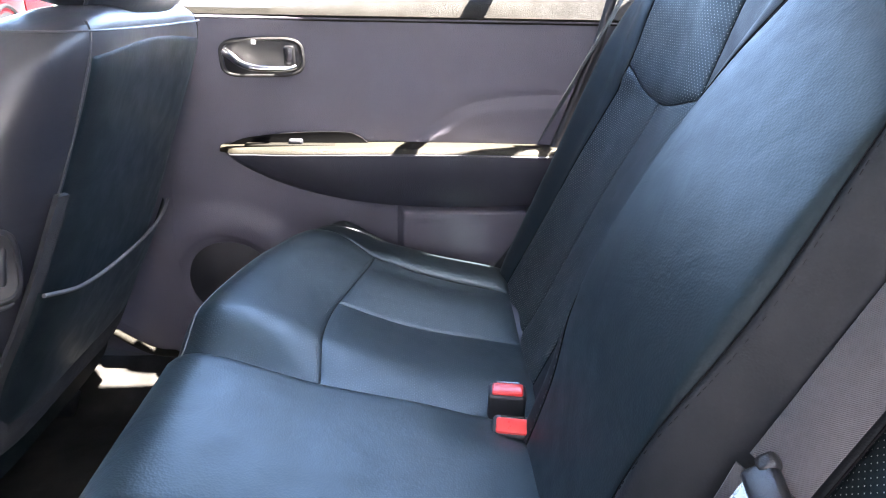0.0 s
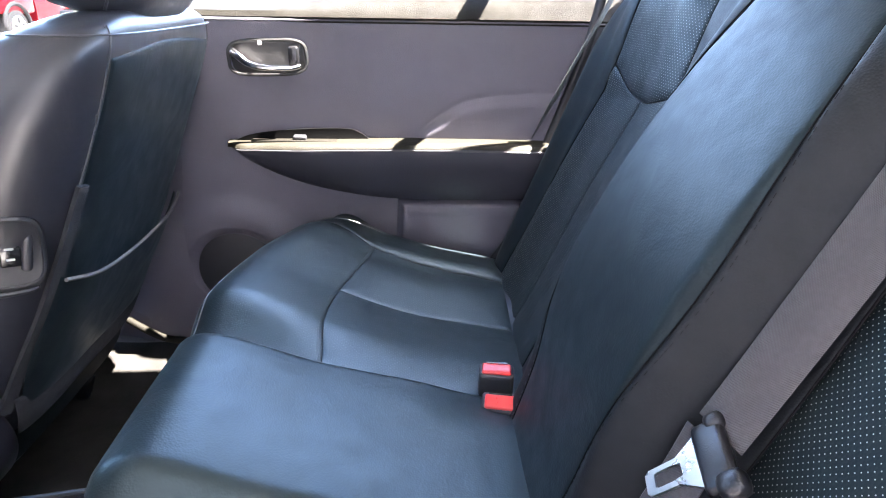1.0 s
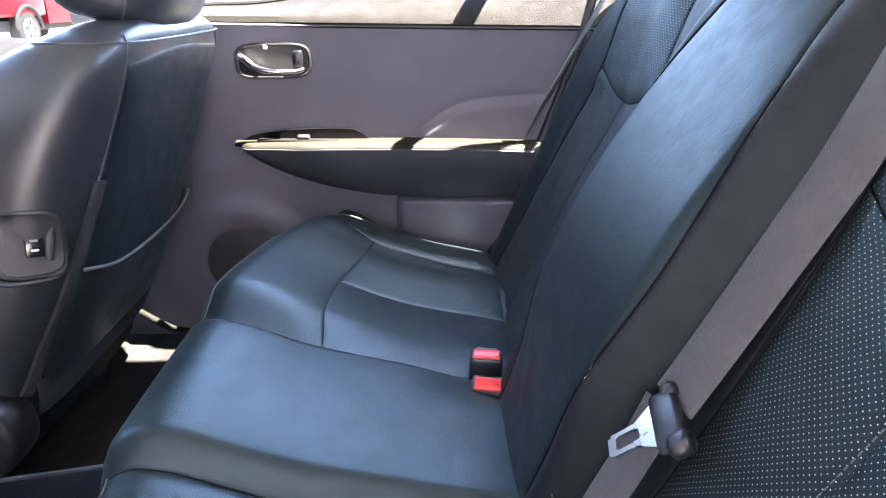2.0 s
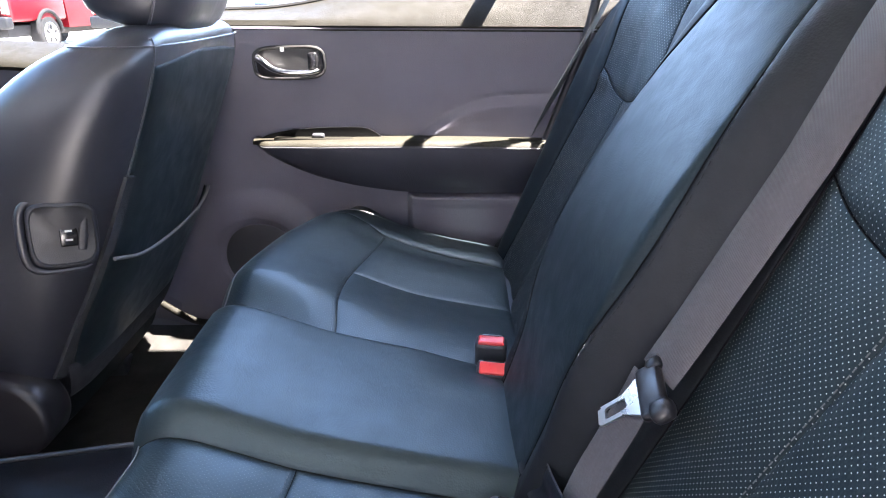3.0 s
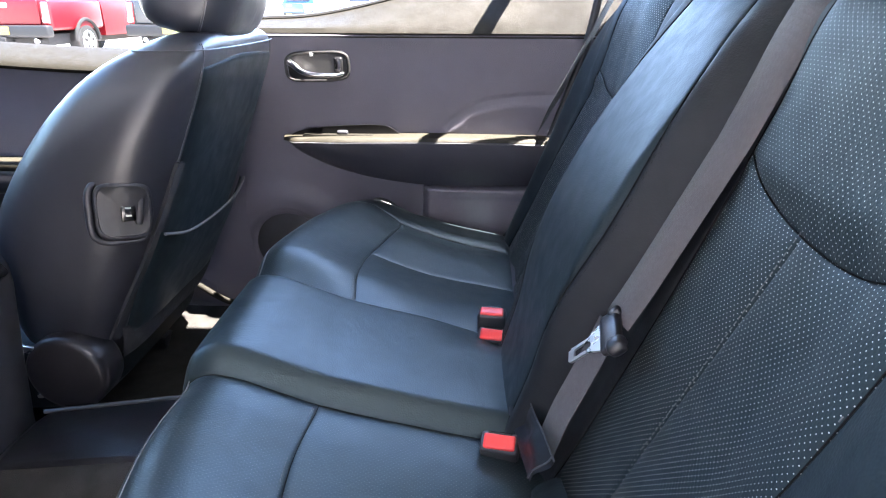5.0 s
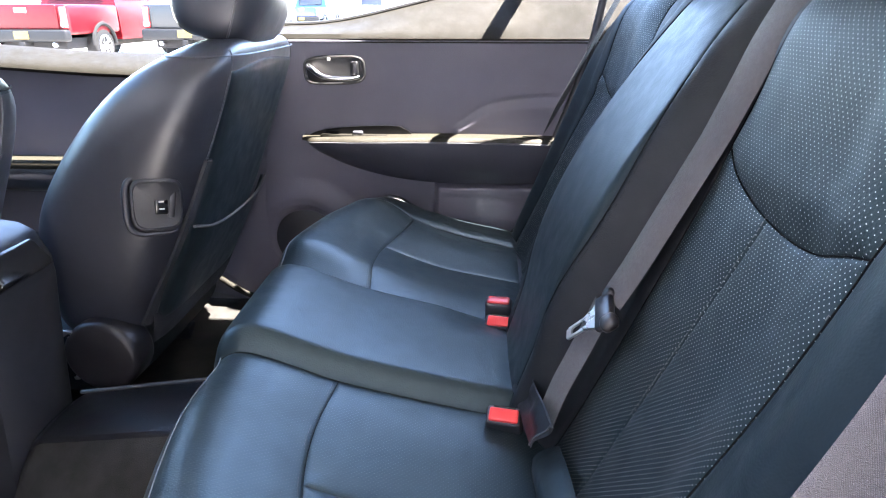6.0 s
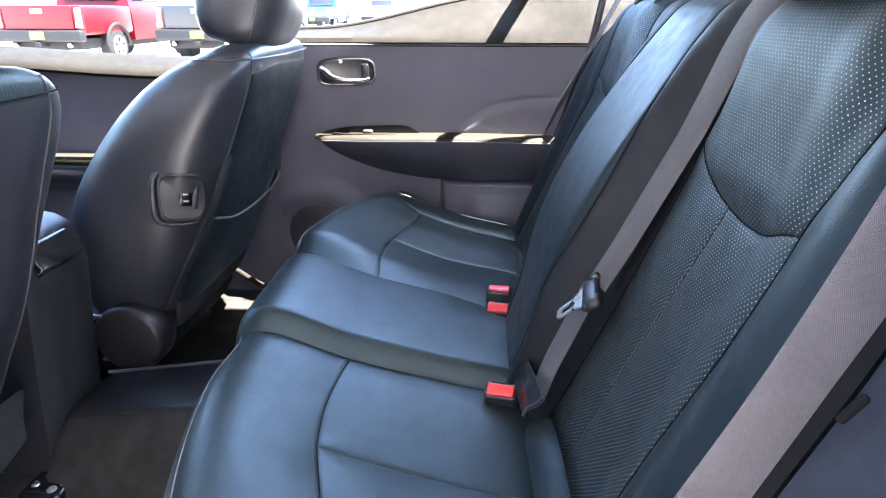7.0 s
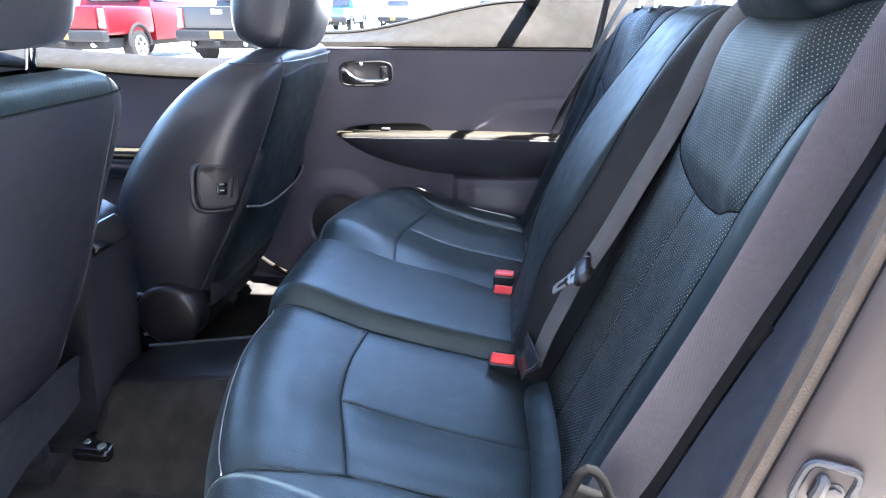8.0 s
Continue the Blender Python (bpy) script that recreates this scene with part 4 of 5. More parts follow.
def door_face(x, z):
    y = DOOR_Y + 0.010 * ease(z, [0.55, 0.75], [1.0, 0.0]) - 0.004 * math.sin((z - 0.8) * 6)
    y -= 0.012 * ease(x, [-0.30, -0.05], [1.0, 0.0]) * ease(z, [0.80, 0.95, 1.03], [0.0, 0.6, 1.0])
    r = math.hypot(x + 0.265, (z - 0.515) * 1.0)
    y -= 0.016 * ease(r, [0.085, 0.11, 0.125, 0.185], [0.1, 0.9, 1.0, 0.0])
    top = float(np.interp(x, crest[:, 0], crest[:, 1]))
    if x > 0.09:
        swell = 0.0052 * ease(z, [top - 0.045, top - 0.020, top], [0.6, 1.0, 0.0]) - 0.0018 * ease(z, [top - 0.002, top + 0.004, top + 0.016], [0.0, 1.0, 0.0])
        y -= (swell + 0.0016 * ease(z, [0.822, 0.846], [1.0, 0.0])) * ease(x, [0.10, 0.15], [0.0, 1.0])
    y -= 0.022 * ease(x, [0.080, 0.094], [0.0, 1.0]) * ease(z, [0.674, 0.688], [1.0, 0.0]) * ease(z, [0.50, 0.6], [0.3, 1.0])
    y -= 0.002 * ease(x, [0.088, 0.10], [0.0, 1.0]) * ease(z, [0.650, 0.664, 0.676, 0.688], [0.0, 1.0, 1.0, 0.0])
    return (x, y, z)


def door_front(z):
    """The front edge of the panel, rounded at its foot."""
    return ease(z, [0.38, 0.43, 0.50, 0.62, 0.80, 1.0], [-0.24, -0.325, -0.360, -0.362, -0.345, -0.335])


rows = []
zs = np.linspace(0.38, 1.0255, 210)
for z in zs:
    x0 = door_front(z)
    row = [(x0 - 0.004, DOOR_Y + 0.05, z), (x0 - 0.003, DOOR_Y + 0.02, z)]
    row += [door_face(x, z) for x in np.linspace(x0, 0.62, 190)]
    rows.append(row)
for dy, dz in ((-0.004, 0.001), (-0.0065, 0.003), (-0.0055, 0.005), (-0.001, 0.006), (0.03, 0.0065)):
    x0 = door_front(1.0255)
    rows.append([(x0 - 0.004, DOOR_Y + 0.05, 1.0255 + dz), (x0 - 0.003, DOOR_Y + 0.045, 1.0255 + dz)] + [(x, door_face(x, 1.0255)[1] + dy, 1.0255 + dz) for x in np.linspace(x0, 0.62, 190)])
part("door_panel", sheet(rows), DOOR_PLASTIC, door)


def sill_edge(x):
    """Height of the window line over the sill."""
    return ease(x, [-0.35, -0.26, 0.27, 0.45], [1.058, 1.062, 1.145, 1.20])


rows = []
for k, (y, dz) in enumerate(((0.70, -0.006), (0.655, -0.002), (0.647, 0.002), (0.644, 0.010), (0.648, 0.020))):
    rows.append([(x, y, 1.030 + dz - 0.006) for x in np.linspace(-0.345, 0.62, 100)])
for k in np.linspace(0.1, 1, 8):
    rows.append([(x, 0.648 + 0.082 * k, 1.044 + (sill_edge(x) - 1.044) * k**0.85) for x in np.linspace(-0.345, 0.62, 100)])
rows.append([(x, 0.745, sill_edge(x) - 0.02) for x in np.linspace(-0.345, 0.62, 100)])
part("window_sill", sheet(rows), SILL_PLASTIC, door, "grained plastic sill, base darkened against the sun")
part("window_seal", tube([(x, 0.734, sill_edge(x) + 0.002) for x in np.linspace(-0.345, 0.62, 60)], 0.006, 8), RUBBER, door)

# armrest pod
def arm_out(k):
    return 0.062 * ease(k, [0.0, 0.05, 0.22, 0.8, 1.0], [0.42, 0.75, 1.0, 1.0, 0.85])


rows, line = [], []
for x in np.linspace(-0.245, 0.46, 70):
    k = (x + 0.245) / 0.70
    grow = max(0.04, (1 - max(0.0, 1 - k / 0.58) ** 2.1) ** 0.75) * ease(k, [0.6, 1.0], [1.0, 0.95])
    zt = 0.799 + 0.006 * math.sin(k * 3)
    zb, out = zt - 0.116 * grow, arm_out(k)
    ring = [(x, DOOR_Y + 0.02, zt)]
    for t in np.linspace(0, 1, 16):
        a = t * math.pi
        yy = DOOR_Y - out * (0.96 if t == 0 else 1.0) * (1 - 0.62 * t**2.2)
        ring.append((x, yy, zt - (zt - zb) * t**0.9 - (0.0 if t else -0.001)))
    ring.append((x, DOOR_Y + 0.02, zb - 0.002))
    rows.append(ring)
    line.append((x, DOOR_Y - out, zt))
armrest = part("armrest", sheet(rows, closed_u=True, cap=True), ARM_VINYL, door, "black padded armrest")
part("piping", tube([(x, y - 0.0015, z - 0.006) for x, y, z in line[2:]], 0.0017, 6), PIPING, armrest)
rows = []
for x, y, z in line:
    rows.append([(x, DOOR_Y + 0.012, z + 0.006), (x, 0.5 * (y + DOOR_Y), z + 0.0065), (x, y + 0.007, z + 0.0055), (x, y + 0.001, z + 0.0025), (x, y - 0.0018, z - 0.003)])
part("top_cap", sheet(rows), ARM_TOP, armrest, "warm grey armrest top")
upper = spline([(-0.238, 0.803), (-0.20, 0.818), (-0.12, 0.828), (-0.03, 0.831), (0.005, 0.826), (0.03, 0.808)], 30)
# Raised flat plate; its black gives the shade of a hollow above the armrest.
recess = part("recess_shade_plate", prism([(x, z) for x, z in upper] + [(0.03, 0.800), (-0.238, 0.800)], 0.004, Matrix.Translation((0, DOOR_Y - 0.009, 0)) @ Matrix.Rotation(radians(90), 4, "X"), 0.001), SEAM, door, "black plate standing for the dark switch recess")
part("switch_bezel", rounded((0.165, 0.020, 0.006), 0.0025, 2, pose(-0.115, DOOR_Y - 0.026, 0.8085)), SILL_PLASTIC, recess, "warm grey switch plate")
part("window_switch", rounded((0.026, 0.014, 0.012), 0.004, 3, pose(-0.105, DOOR_Y - 0.026, 0.814, 10, 0, 0)), DARK_PLASTIC, recess, "black window switch")

# inner door handle: bowl, frame and chrome lever
hm = Matrix.Translation((-0.157, DOOR_Y - 0.008, 0.962)) @ Matrix.Rotation(radians(90), 4, "X")
shape = [(0.072 * math.copysign(abs(math.cos(t)) ** 0.5, math.cos(t)) - 0.004 * math.sin(t), 0.031 * math.copysign(abs(math.sin(t)) ** 0.5, math.sin(t)) + 0.004 * math.cos(t)) for t in np.linspace(0, 2 * math.pi, 40, endpoint=False)]
bowl = part("handle_bowl", prism([(0.93 * x, 0.93 * y) for x, y in shape], 0.004, hm, 0.0015), RUBBER, door, "dark charcoal handle bowl")
part("bowl_frame", tube([hm @ Vector((x, y, 0.004)) for x, y in shape + shape[:1]], 0.0034, 8), RUBBER, bowl)
lever = [(-0.060, 0.010, 0.014), (-0.050, 0.004, 0.020), (-0.034, -0.008, 0.024), (-0.010, -0.0155, 0.026), (0.020, -0.017, 0.026), (0.050, -0.0165, 0.022), (0.060, -0.014, 0.016)]
part("lever", tube([hm @ Vector(p) for p in spline(lever, 24)], [0.0088 - 0.0042 * (k / 24) ** 0.7 for k in range(25)], 12), CHROME, bowl, "chrome door lever")
part("lever_mount", rounded((0.020, 0.036, 0.018), 0.005, 3, hm @ pose(0.050, 0.004, 0.008)), GLOSS_BLACK, bowl, "black lock knob")
part("screw_cap", rounded((0.008, 0.008, 0.006), 0.002, 2, hm @ pose(-0.012, 0.026, 0.006)), MARK, bowl)
# speaker grille
sm = Matrix.Translation((-0.262, DOOR_Y + 0.016, 0.52)) @ Matrix.Rotation(radians(90), 4, "X")
part("speaker_grille", disc_rod(0.086, 0.012, sm, 48, 0.004), DARK_PLASTIC, door, "round black speaker grille")
part("door_seal", tube(spline([(0.475, 0.62, 1.20), (0.445, 0.625, 1.02), (0.41, 0.632, 0.90), (0.36, 0.635, 0.75), (0.325, 0.64, 0.62), (0.26, 0.64, 0.52)], 30), 0.009, 10), DARK_PLASTIC, door, "black rubber door seal")
# window frame, divider and glass
part("window_frame", tube(spline([(-0.34, 0.735, 1.06), (-0.35, 0.66, 1.25), (-0.345, 0.568, 1.38), (0.1, 0.564, 1.40), (0.45, 0.566, 1.38), (0.62, 0.66, 1.24)], 50), 0.014, 10), DOOR_PLASTIC, door)
part("divider_bar", tube([(0.285, 0.732, 1.14), (0.315, 0.65, 1.26), (0.345, 0.570, 1.39)], 0.019, 10), RUBBER, door)
pane = part("pane", sheet([[(x, 0.734 - 0.175 * k, sill_edge(x) + (1.40 - sill_edge(x)) * k) for x in np.linspace(-0.345, 0.60, 20)] for k in (0, 0.35, 0.7, 1.0)]), GLASS, door)
pane.visible_shadow = False

# ---- far front door ----
front_door = thing("front_door", "closed front car door with charcoal plastic panel", "car door", (-0.9, 0.68, 0.38))
rows = []
for z in np.linspace(0.38, 0.975, 40):
    rows.append([(-0.47, 0.74, z)] + [(x, 0.685 + 0.012 * math.sin((z - 0.5) * 7) - 0.006 * ease(z, [0.9, 0.97], [0.0, 1.0]), z - 0.03 * ease(x, [-1.3, -0.6], [0.0, 1.0]) * ease(z, [0.6, 0.97], [0.0, 1.0])) for x in np.linspace(-0.475, -1.35, 40)])
part("door_panel", sheet(rows), DOOR_PLASTIC, front_door)
rows = []
for y, dz in ((0.72, -0.016), (0.672, -0.012), (0.664, -0.004), (0.668, 0.006), (0.69, 0.018), (0.72, 0.032), (0.745, 0.042), (0.755, 0.02)):
    rows.append([(x, y, 0.980 + dz - 0.03 * ease(x, [-1.3, -0.6], [0.0, 1.0])) for x in np.linspace(-0.465, -1.35, 40)])
part("window_sill", sheet(rows), SILL_PLASTIC, front_door, "grained plastic sill, base darkened against the sun")
part("armrest", rounded((0.62, 0.08, 0.07), 0.02, 4, pose(-0.95, 0.655, 0.69)), LEATHER_SIDE, front_door, "black padded armrest")
part("top_cap", rounded((0.60, 0.074, 0.022), 0.006, 3, pose(-0.95, 0.651, 0.727)), ARM_TOP, front_door, "warm grey armrest top")
part("window_frame", tube(spline([(-0.47, 0.74, 1.01), (-0.46, 0.66, 1.25), (-0.47, 0.605, 1.385), (-0.82, 0.60, 1.365), (-1.12, 0.66, 1.19), (-1.40, 0.74, 1.02)], 40), 0.018, 10), DOOR_PLASTIC, front_door)
pane = part("pane", sheet([[(x, 0.74 - 0.13 * k, 1.02 + (1.385 - 1.02) * k * ease(x, [-1.40, -0.85], [0.0, 1.0])) for x in np.linspace(-0.47, -1.40, 20)] for k in (0, 0.5, 1.0)]), GLASS, front_door)
pane.visible_shadow = False

# near front door, closed
near_door = thing("front_door", "closed driver door with charcoal plastic panel", "car door", (-0.95, -0.7, 0.38))
part("door_panel", slab(-1.35, -0.60, -0.76, -0.70, 0.38, 1.0, 0.02), DOOR_PLASTIC, near_door)
part("window_frame", tube(spline([(-0.60, -0.74, 1.01), (-0.58, -0.66, 1.25), (-0.58, -0.605, 1.375), (-0.82, -0.605, 1.36), (-1.12, -0.66, 1.19), (-1.40, -0.74, 1.02)], 40), 0.018, 10), DOOR_PLASTIC, near_door)

open_door = thing("rear_door", "rear car door standing wide open, charcoal plastic inside", "car door", (-0.53, -0.76, 0.38))
om = Matrix.Translation((-0.53, -0.76, 0)) @ Matrix.Rotation(radians(-50), 4, "Z")
part("door_panel", rounded((0.92, 0.12, 0.62), 0.03, 3, om @ pose(0.46, 0, 0.70)), DOOR_PLASTIC, open_door)
part("window_frame", tube([om @ Vector(p) for p in spline([(0.02, 0, 1.0), (0.02, 0.05, 1.2), (0.04, 0.10, 1.39), (0.4, 0.11, 1.41), (0.75, 0.10, 1.36), (0.90, 0.03, 1.14), (0.90, 0, 1.0)], 40)], 0.02, 10), DOOR_PLASTIC, open_door)

# ---- near doorway: quarter trim, weatherstrip, painted jamb and striker ----
edge = spline([(0.27, 0.50), (0.330, 0.66), (0.369, 0.82), (0.396, 0.931), (0.417, 1.023), (0.44, 1.12), (0.52, 1.30), (0.62, 1.42)], 60)


def strip(offsets):
    """A surface that follows the doorway's rear edge: offsets of x and y."""
    return sheet([[(x + dx, y, z) for x, z in edge] for dx, y in offsets])


def leaning(offsets):
    """As strip(), with rows of x, y and how far they draw back towards the roof."""
    return sheet([[(x + dx + 0.155 * k * (z - 0.888), y + 0.04 * k * max(0.0, z - 0.888), z) for x, z in edge] for dx, y, k in offsets])


setting("quarter_trim", leaning([(0.10, -0.605, 1), (0.048, -0.616, 1), (0.0425, -0.621, 1), (0.038, -0.650, 0.7), (0.027, -0.690, 0.3), (0.008, -0.715, 0), (0.0, -0.728, 0), (0.004, -0.735, 0)]), QUARTER, "dark plastic trim behind the open rear doorway", "car trim")
tan_strip = [(0.004, -0.728), (-0.001, -0.731), (-0.004, -0.736), (-0.003, -0.741), (0.000, -0.744), (-0.004, -0.747), (-0.009, -0.753), (-0.010, -0.759), (-0.006, -0.763), (0.004, -0.764)]
# Black sheet over the bolster's side, drawn for the shade in the gap.
setting("gap_shade_sheet", leaning([(0.024, -0.6025, 1), (0.034, -0.607, 1), (0.0415, -0.618, 1)]), SEAM, "black sheet for the shade between backrest and quarter trim", "car trim")
setting("weatherstrip", strip(tan_strip), TAN_RUBBER, "tan rubber weatherstrip round the open doorway", "door seal")
setting("body_lip", strip([(0.004, -0.7635), (-0.006, -0.7642), (-0.0065, -0.7655), (-0.002, -0.768)]), SEAM, "dark seam at the edge of the jamb", "car body")
setting("door_jamb", strip([(0.002, -0.764), (-0.006, -0.7665), (-0.005, -0.7705), (0.004, -0.777), (0.052, -0.795), (0.10, -0.808), (0.125, -0.815), (0.15, -0.845), (0.5, -0.865)]), PAINT, "warm silver metal door jamb, its paint darkened for shade", "car body")

striker = thing("door_striker", "steel door striker on a painted jamb", "striker", (0.43, -0.775, 0.87))
across, along = Vector((0.048, -0.018, 0)).normalized(), Vector((0.236, 0, 0.972)).normalized()
sm = Matrix((across, along, across.cross(along).normalized())).transposed().to_4x4()
sm.translation = Vector((0.3965, -0.7830, 0.8755))
sm = sm @ Matrix.Scale(0.38, 4)
shape = [(0.034 * math.copysign(abs(math.cos(t)) ** 0.4, math.cos(t)), 0.040 * math.copysign(abs(math.sin(t)) ** 0.4, math.sin(t))) for t in np.linspace(0, 2 * math.pi, 40, endpoint=False)]
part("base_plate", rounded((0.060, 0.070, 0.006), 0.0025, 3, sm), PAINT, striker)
part("seal_frame", tube([sm @ Vector((x, y, 0.002)) for x, y in shape + shape[:1]], 0.0026, 8), RUBBER, striker, "black rubber surround")
part("loop", tube([sm @ Vector(p) for p in spline([(-0.008, -0.016, 0), (-0.008, -0.015, 0.012), (-0.008, 0.0, 0.017), (-0.008, 0.015, 0.012), (-0.008, 0.016, 0)], 20)], 0.0035, 8), DARK_STEEL, striker)
nut = part("bolt", disc_rod(0.012, 0.010, sm @ pose(0.010, -0.004, 0.006), 6, 0.002), DARK_STEEL, striker)
part("washer", disc_rod(0.017, 0.003, sm @ pose(0.010, -0.004, 0.004), 24, 0.001), DARK_STEEL, nut)

# ---- belts ----
mid_belt = thing("seat_belt", "grey webbing middle belt with a steel tongue over the rear backrest", "seat belt", (0.34, -0.2, 0.56))
pts = spline([(0.535, -0.226, 1.152), (0.520, -0.216, 1.132), (0.500, -0.208, 1.10), (0.467, -0.206, 1.03), (0.435, -0.205, 0.96), (0.403, -0.205, 0.89), (0.371, -0.205, 0.82), (0.347, -0.208, 0.775)], 40)
pts = [(min(x, min(backrest(z, y + d)[0] for d in (-0.02, 0.0, 0.02)) - 0.003), y, z) for x, y, z in pts]
part("webbing", ribbon(pts, [(-0.30, 1.0, 0.0)] * 41, 0.047, 0.0014), WEBBING, mid_belt)
lower = spline([(0.340, -0.203, 0.768), (0.328, -0.206, 0.738), (0.311, -0.207, 0.695), (0.294, -0.206, 0.650), (0.280, -0.204, 0.600)], 20)
part("webbing", ribbon(lower, [(-0.36, 1.0, 0.0)] * 21, 0.040, 0.0014), WEBBING, mid_belt, "lower lap webbing")
tip_way = Vector((-0.034, 0.012, -0.036)).normalized()
belt_way = Vector((-0.41, 0.0, -0.91))
wide_way = belt_way.cross(Vector((-0.94, 0, 0.35)))
wide_way = (wide_way - tip_way * wide_way.dot(tip_way)).normalized()
face_way = (-tip_way).cross(wide_way)
tm = Matrix((-tip_way, wide_way, face_way)).transposed().to_4x4()
tm.translation = Vector((0.334, -0.224, 0.766))
slider = part("tongue_cover", rounded((0.026, 0.060, 0.011), 0.005, 3, tm @ pose(0.004, 0, 0)), HARD_BLACK, mid_belt, "black plastic tongue cover")
part("cover_ear", rounded((0.022, 0.020, 0.017), 0.007, 3, tm @ pose(0.012, -0.030, 0.002)), HARD_BLACK, slider)
part("cover_ear", rounded((0.016, 0.014, 0.013), 0.005, 3, tm @ pose(0.012, 0.027, 0.001)), HARD_BLACK, slider)
tongue = bmesh.new()
outer = [(-0.006, -0.027), (-0.030, -0.013), (-0.058, -0.0125), (-0.062, -0.009), (-0.062, 0.009), (-0.058, 0.0125), (-0.030, 0.013), (-0.006, 0.027)]
inner = [(-0.026, -0.006), (-0.036, -0.0075), (-0.050, -0.0075), (-0.053, -0.006), (-0.053, 0.006), (-0.050, 0.0075), (-0.036, 0.0075), (-0.026, 0.006)]
vo = [[tongue.verts.new((x, y, z)) for x, y in outer] for z in (-0.0012, 0.0012)]
vi = [[tongue.verts.new((x, y, z)) for x, y in inner] for z in (-0.0012, 0.0012)]
for k in range(8):
    j = (k + 1) % 8
    for z in (0, 1):
        tongue.faces.new((vo[z][k], vo[z][j], vi[z][j], vi[z][k]))
    tongue.faces.new((vo[0][k], vo[0][j], vo[1][j], vo[1][k]))
    tongue.faces.new((vi[0][k], vi[0][j], vi[1][j], vi[1][k]))
tongue.transform(tm @ Matrix.Diagonal((0.86, 0.9, 1, 1)) @ pose(0, 0, 0.001))
part("tongue", tongue, STEEL, mid_belt, "bright steel belt tongue", smooth=False)

near_belt = thing("seat_belt", "wide grey webbing outer belt hanging beside the open doorway", "seat belt", (0.34, -0.6, 0.6))
pts = spline([(0.528, -0.580, 1.19), (0.482, -0.598, 1.096), (0.404, -0.606, 0.888), (0.333, -0.606, 0.72), (0.295, -0.600, 0.62)], 40)
part("webbing", ribbon(pts, [(1.0, -0.12, 0)] * 41, 0.049, 0.0015), WEBBING, near_belt)
part("webbing", ribbon([(x + 0.005, y + 0.004, z) for x, y, z in pts], [(1.0, -0.25, 0)] * 41, 0.047, 0.0015), WEBBING, near_belt, "inner strand of the belt")
part("anchor_loop", tube(spline([(0.266, -0.640, 0.690), (0.277, -0.645, 0.732), (0.289, -0.646, 0.760), (0.299, -0.646, 0.760), (0.311, -0.643, 0.738), (0.326, -0.634, 0.685)], 30), 0.0046, 10), SEAM, near_belt, "black belt anchor loop")
part("anchor_plate", rounded((0.05, 0.010, 0.07), 0.004, 3, pose(0.296, -0.634, 0.695, 0, 20, 0)), SEAM, near_belt)
part("guide_hook", rounded((0.006, 0.006, 0.024), 0.0025, 3, pose(0.409, -0.648, 0.896, 0, 25, -35)), SEAM, near_belt, "small black belt guide")

far_belt = thing("seat_belt", "grey webbing belt beside the far rear door", "seat belt", (0.34, 0.6, 0.6))
pts = spline([(0.53, 0.585, 1.20), (0.480, 0.60, 1.10), (0.445, 0.612, 1.02), (0.412, 0.620, 0.95), (0.380, 0.634, 0.88), (0.360, 0.672, 0.81)], 30)
part("webbing", ribbon(pts, [(0.5, 1.0, 0)] * 31, 0.047, 0.0014), WEBBING, far_belt)


def buckle(x, y, z, turn, lean, label):
    """A stalk buckle: black housing with a red release button in its end."""
    b = thing("seat_belt_buckle", label, "belt buckle", (x, y, z - 0.05), group="rear belt buckles")
    m = pose(x, y, z, 0, lean, turn)
    part("housing", rounded((0.028, 0.049, 0.078), 0.006, 3, m @ pose(0, 0, -0.032)), DARK_PLASTIC, b)
    part("release_button", rounded((0.020, 0.040, 0.010), 0.003, 3, m @ pose(-0.001, 0, 0.0055)), RED, b, "red release button")
    part("slot", rounded((0.004, 0.030, 0.004), 0.001, 1, m @ pose(0.0095, 0, 0.008)), GLOSS_BLACK, b)
    part("stalk", tube([m @ Vector((0, 0, -0.06)), m @ Vector((0.006, 0, -0.12))], 0.012, 10), WEBBING, b)
    return b


buckle(0.231, 0.148, 0.594, 82, -8, "upright belt buckle with red button in the seat gap")
buckle(0.230, 0.094, 0.582, 80, -30, "leaning belt buckle with red button in the seat gap")
buckle(0.228, -0.172, 0.578, 80, -28, "belt buckle with red button beside the middle cushion")


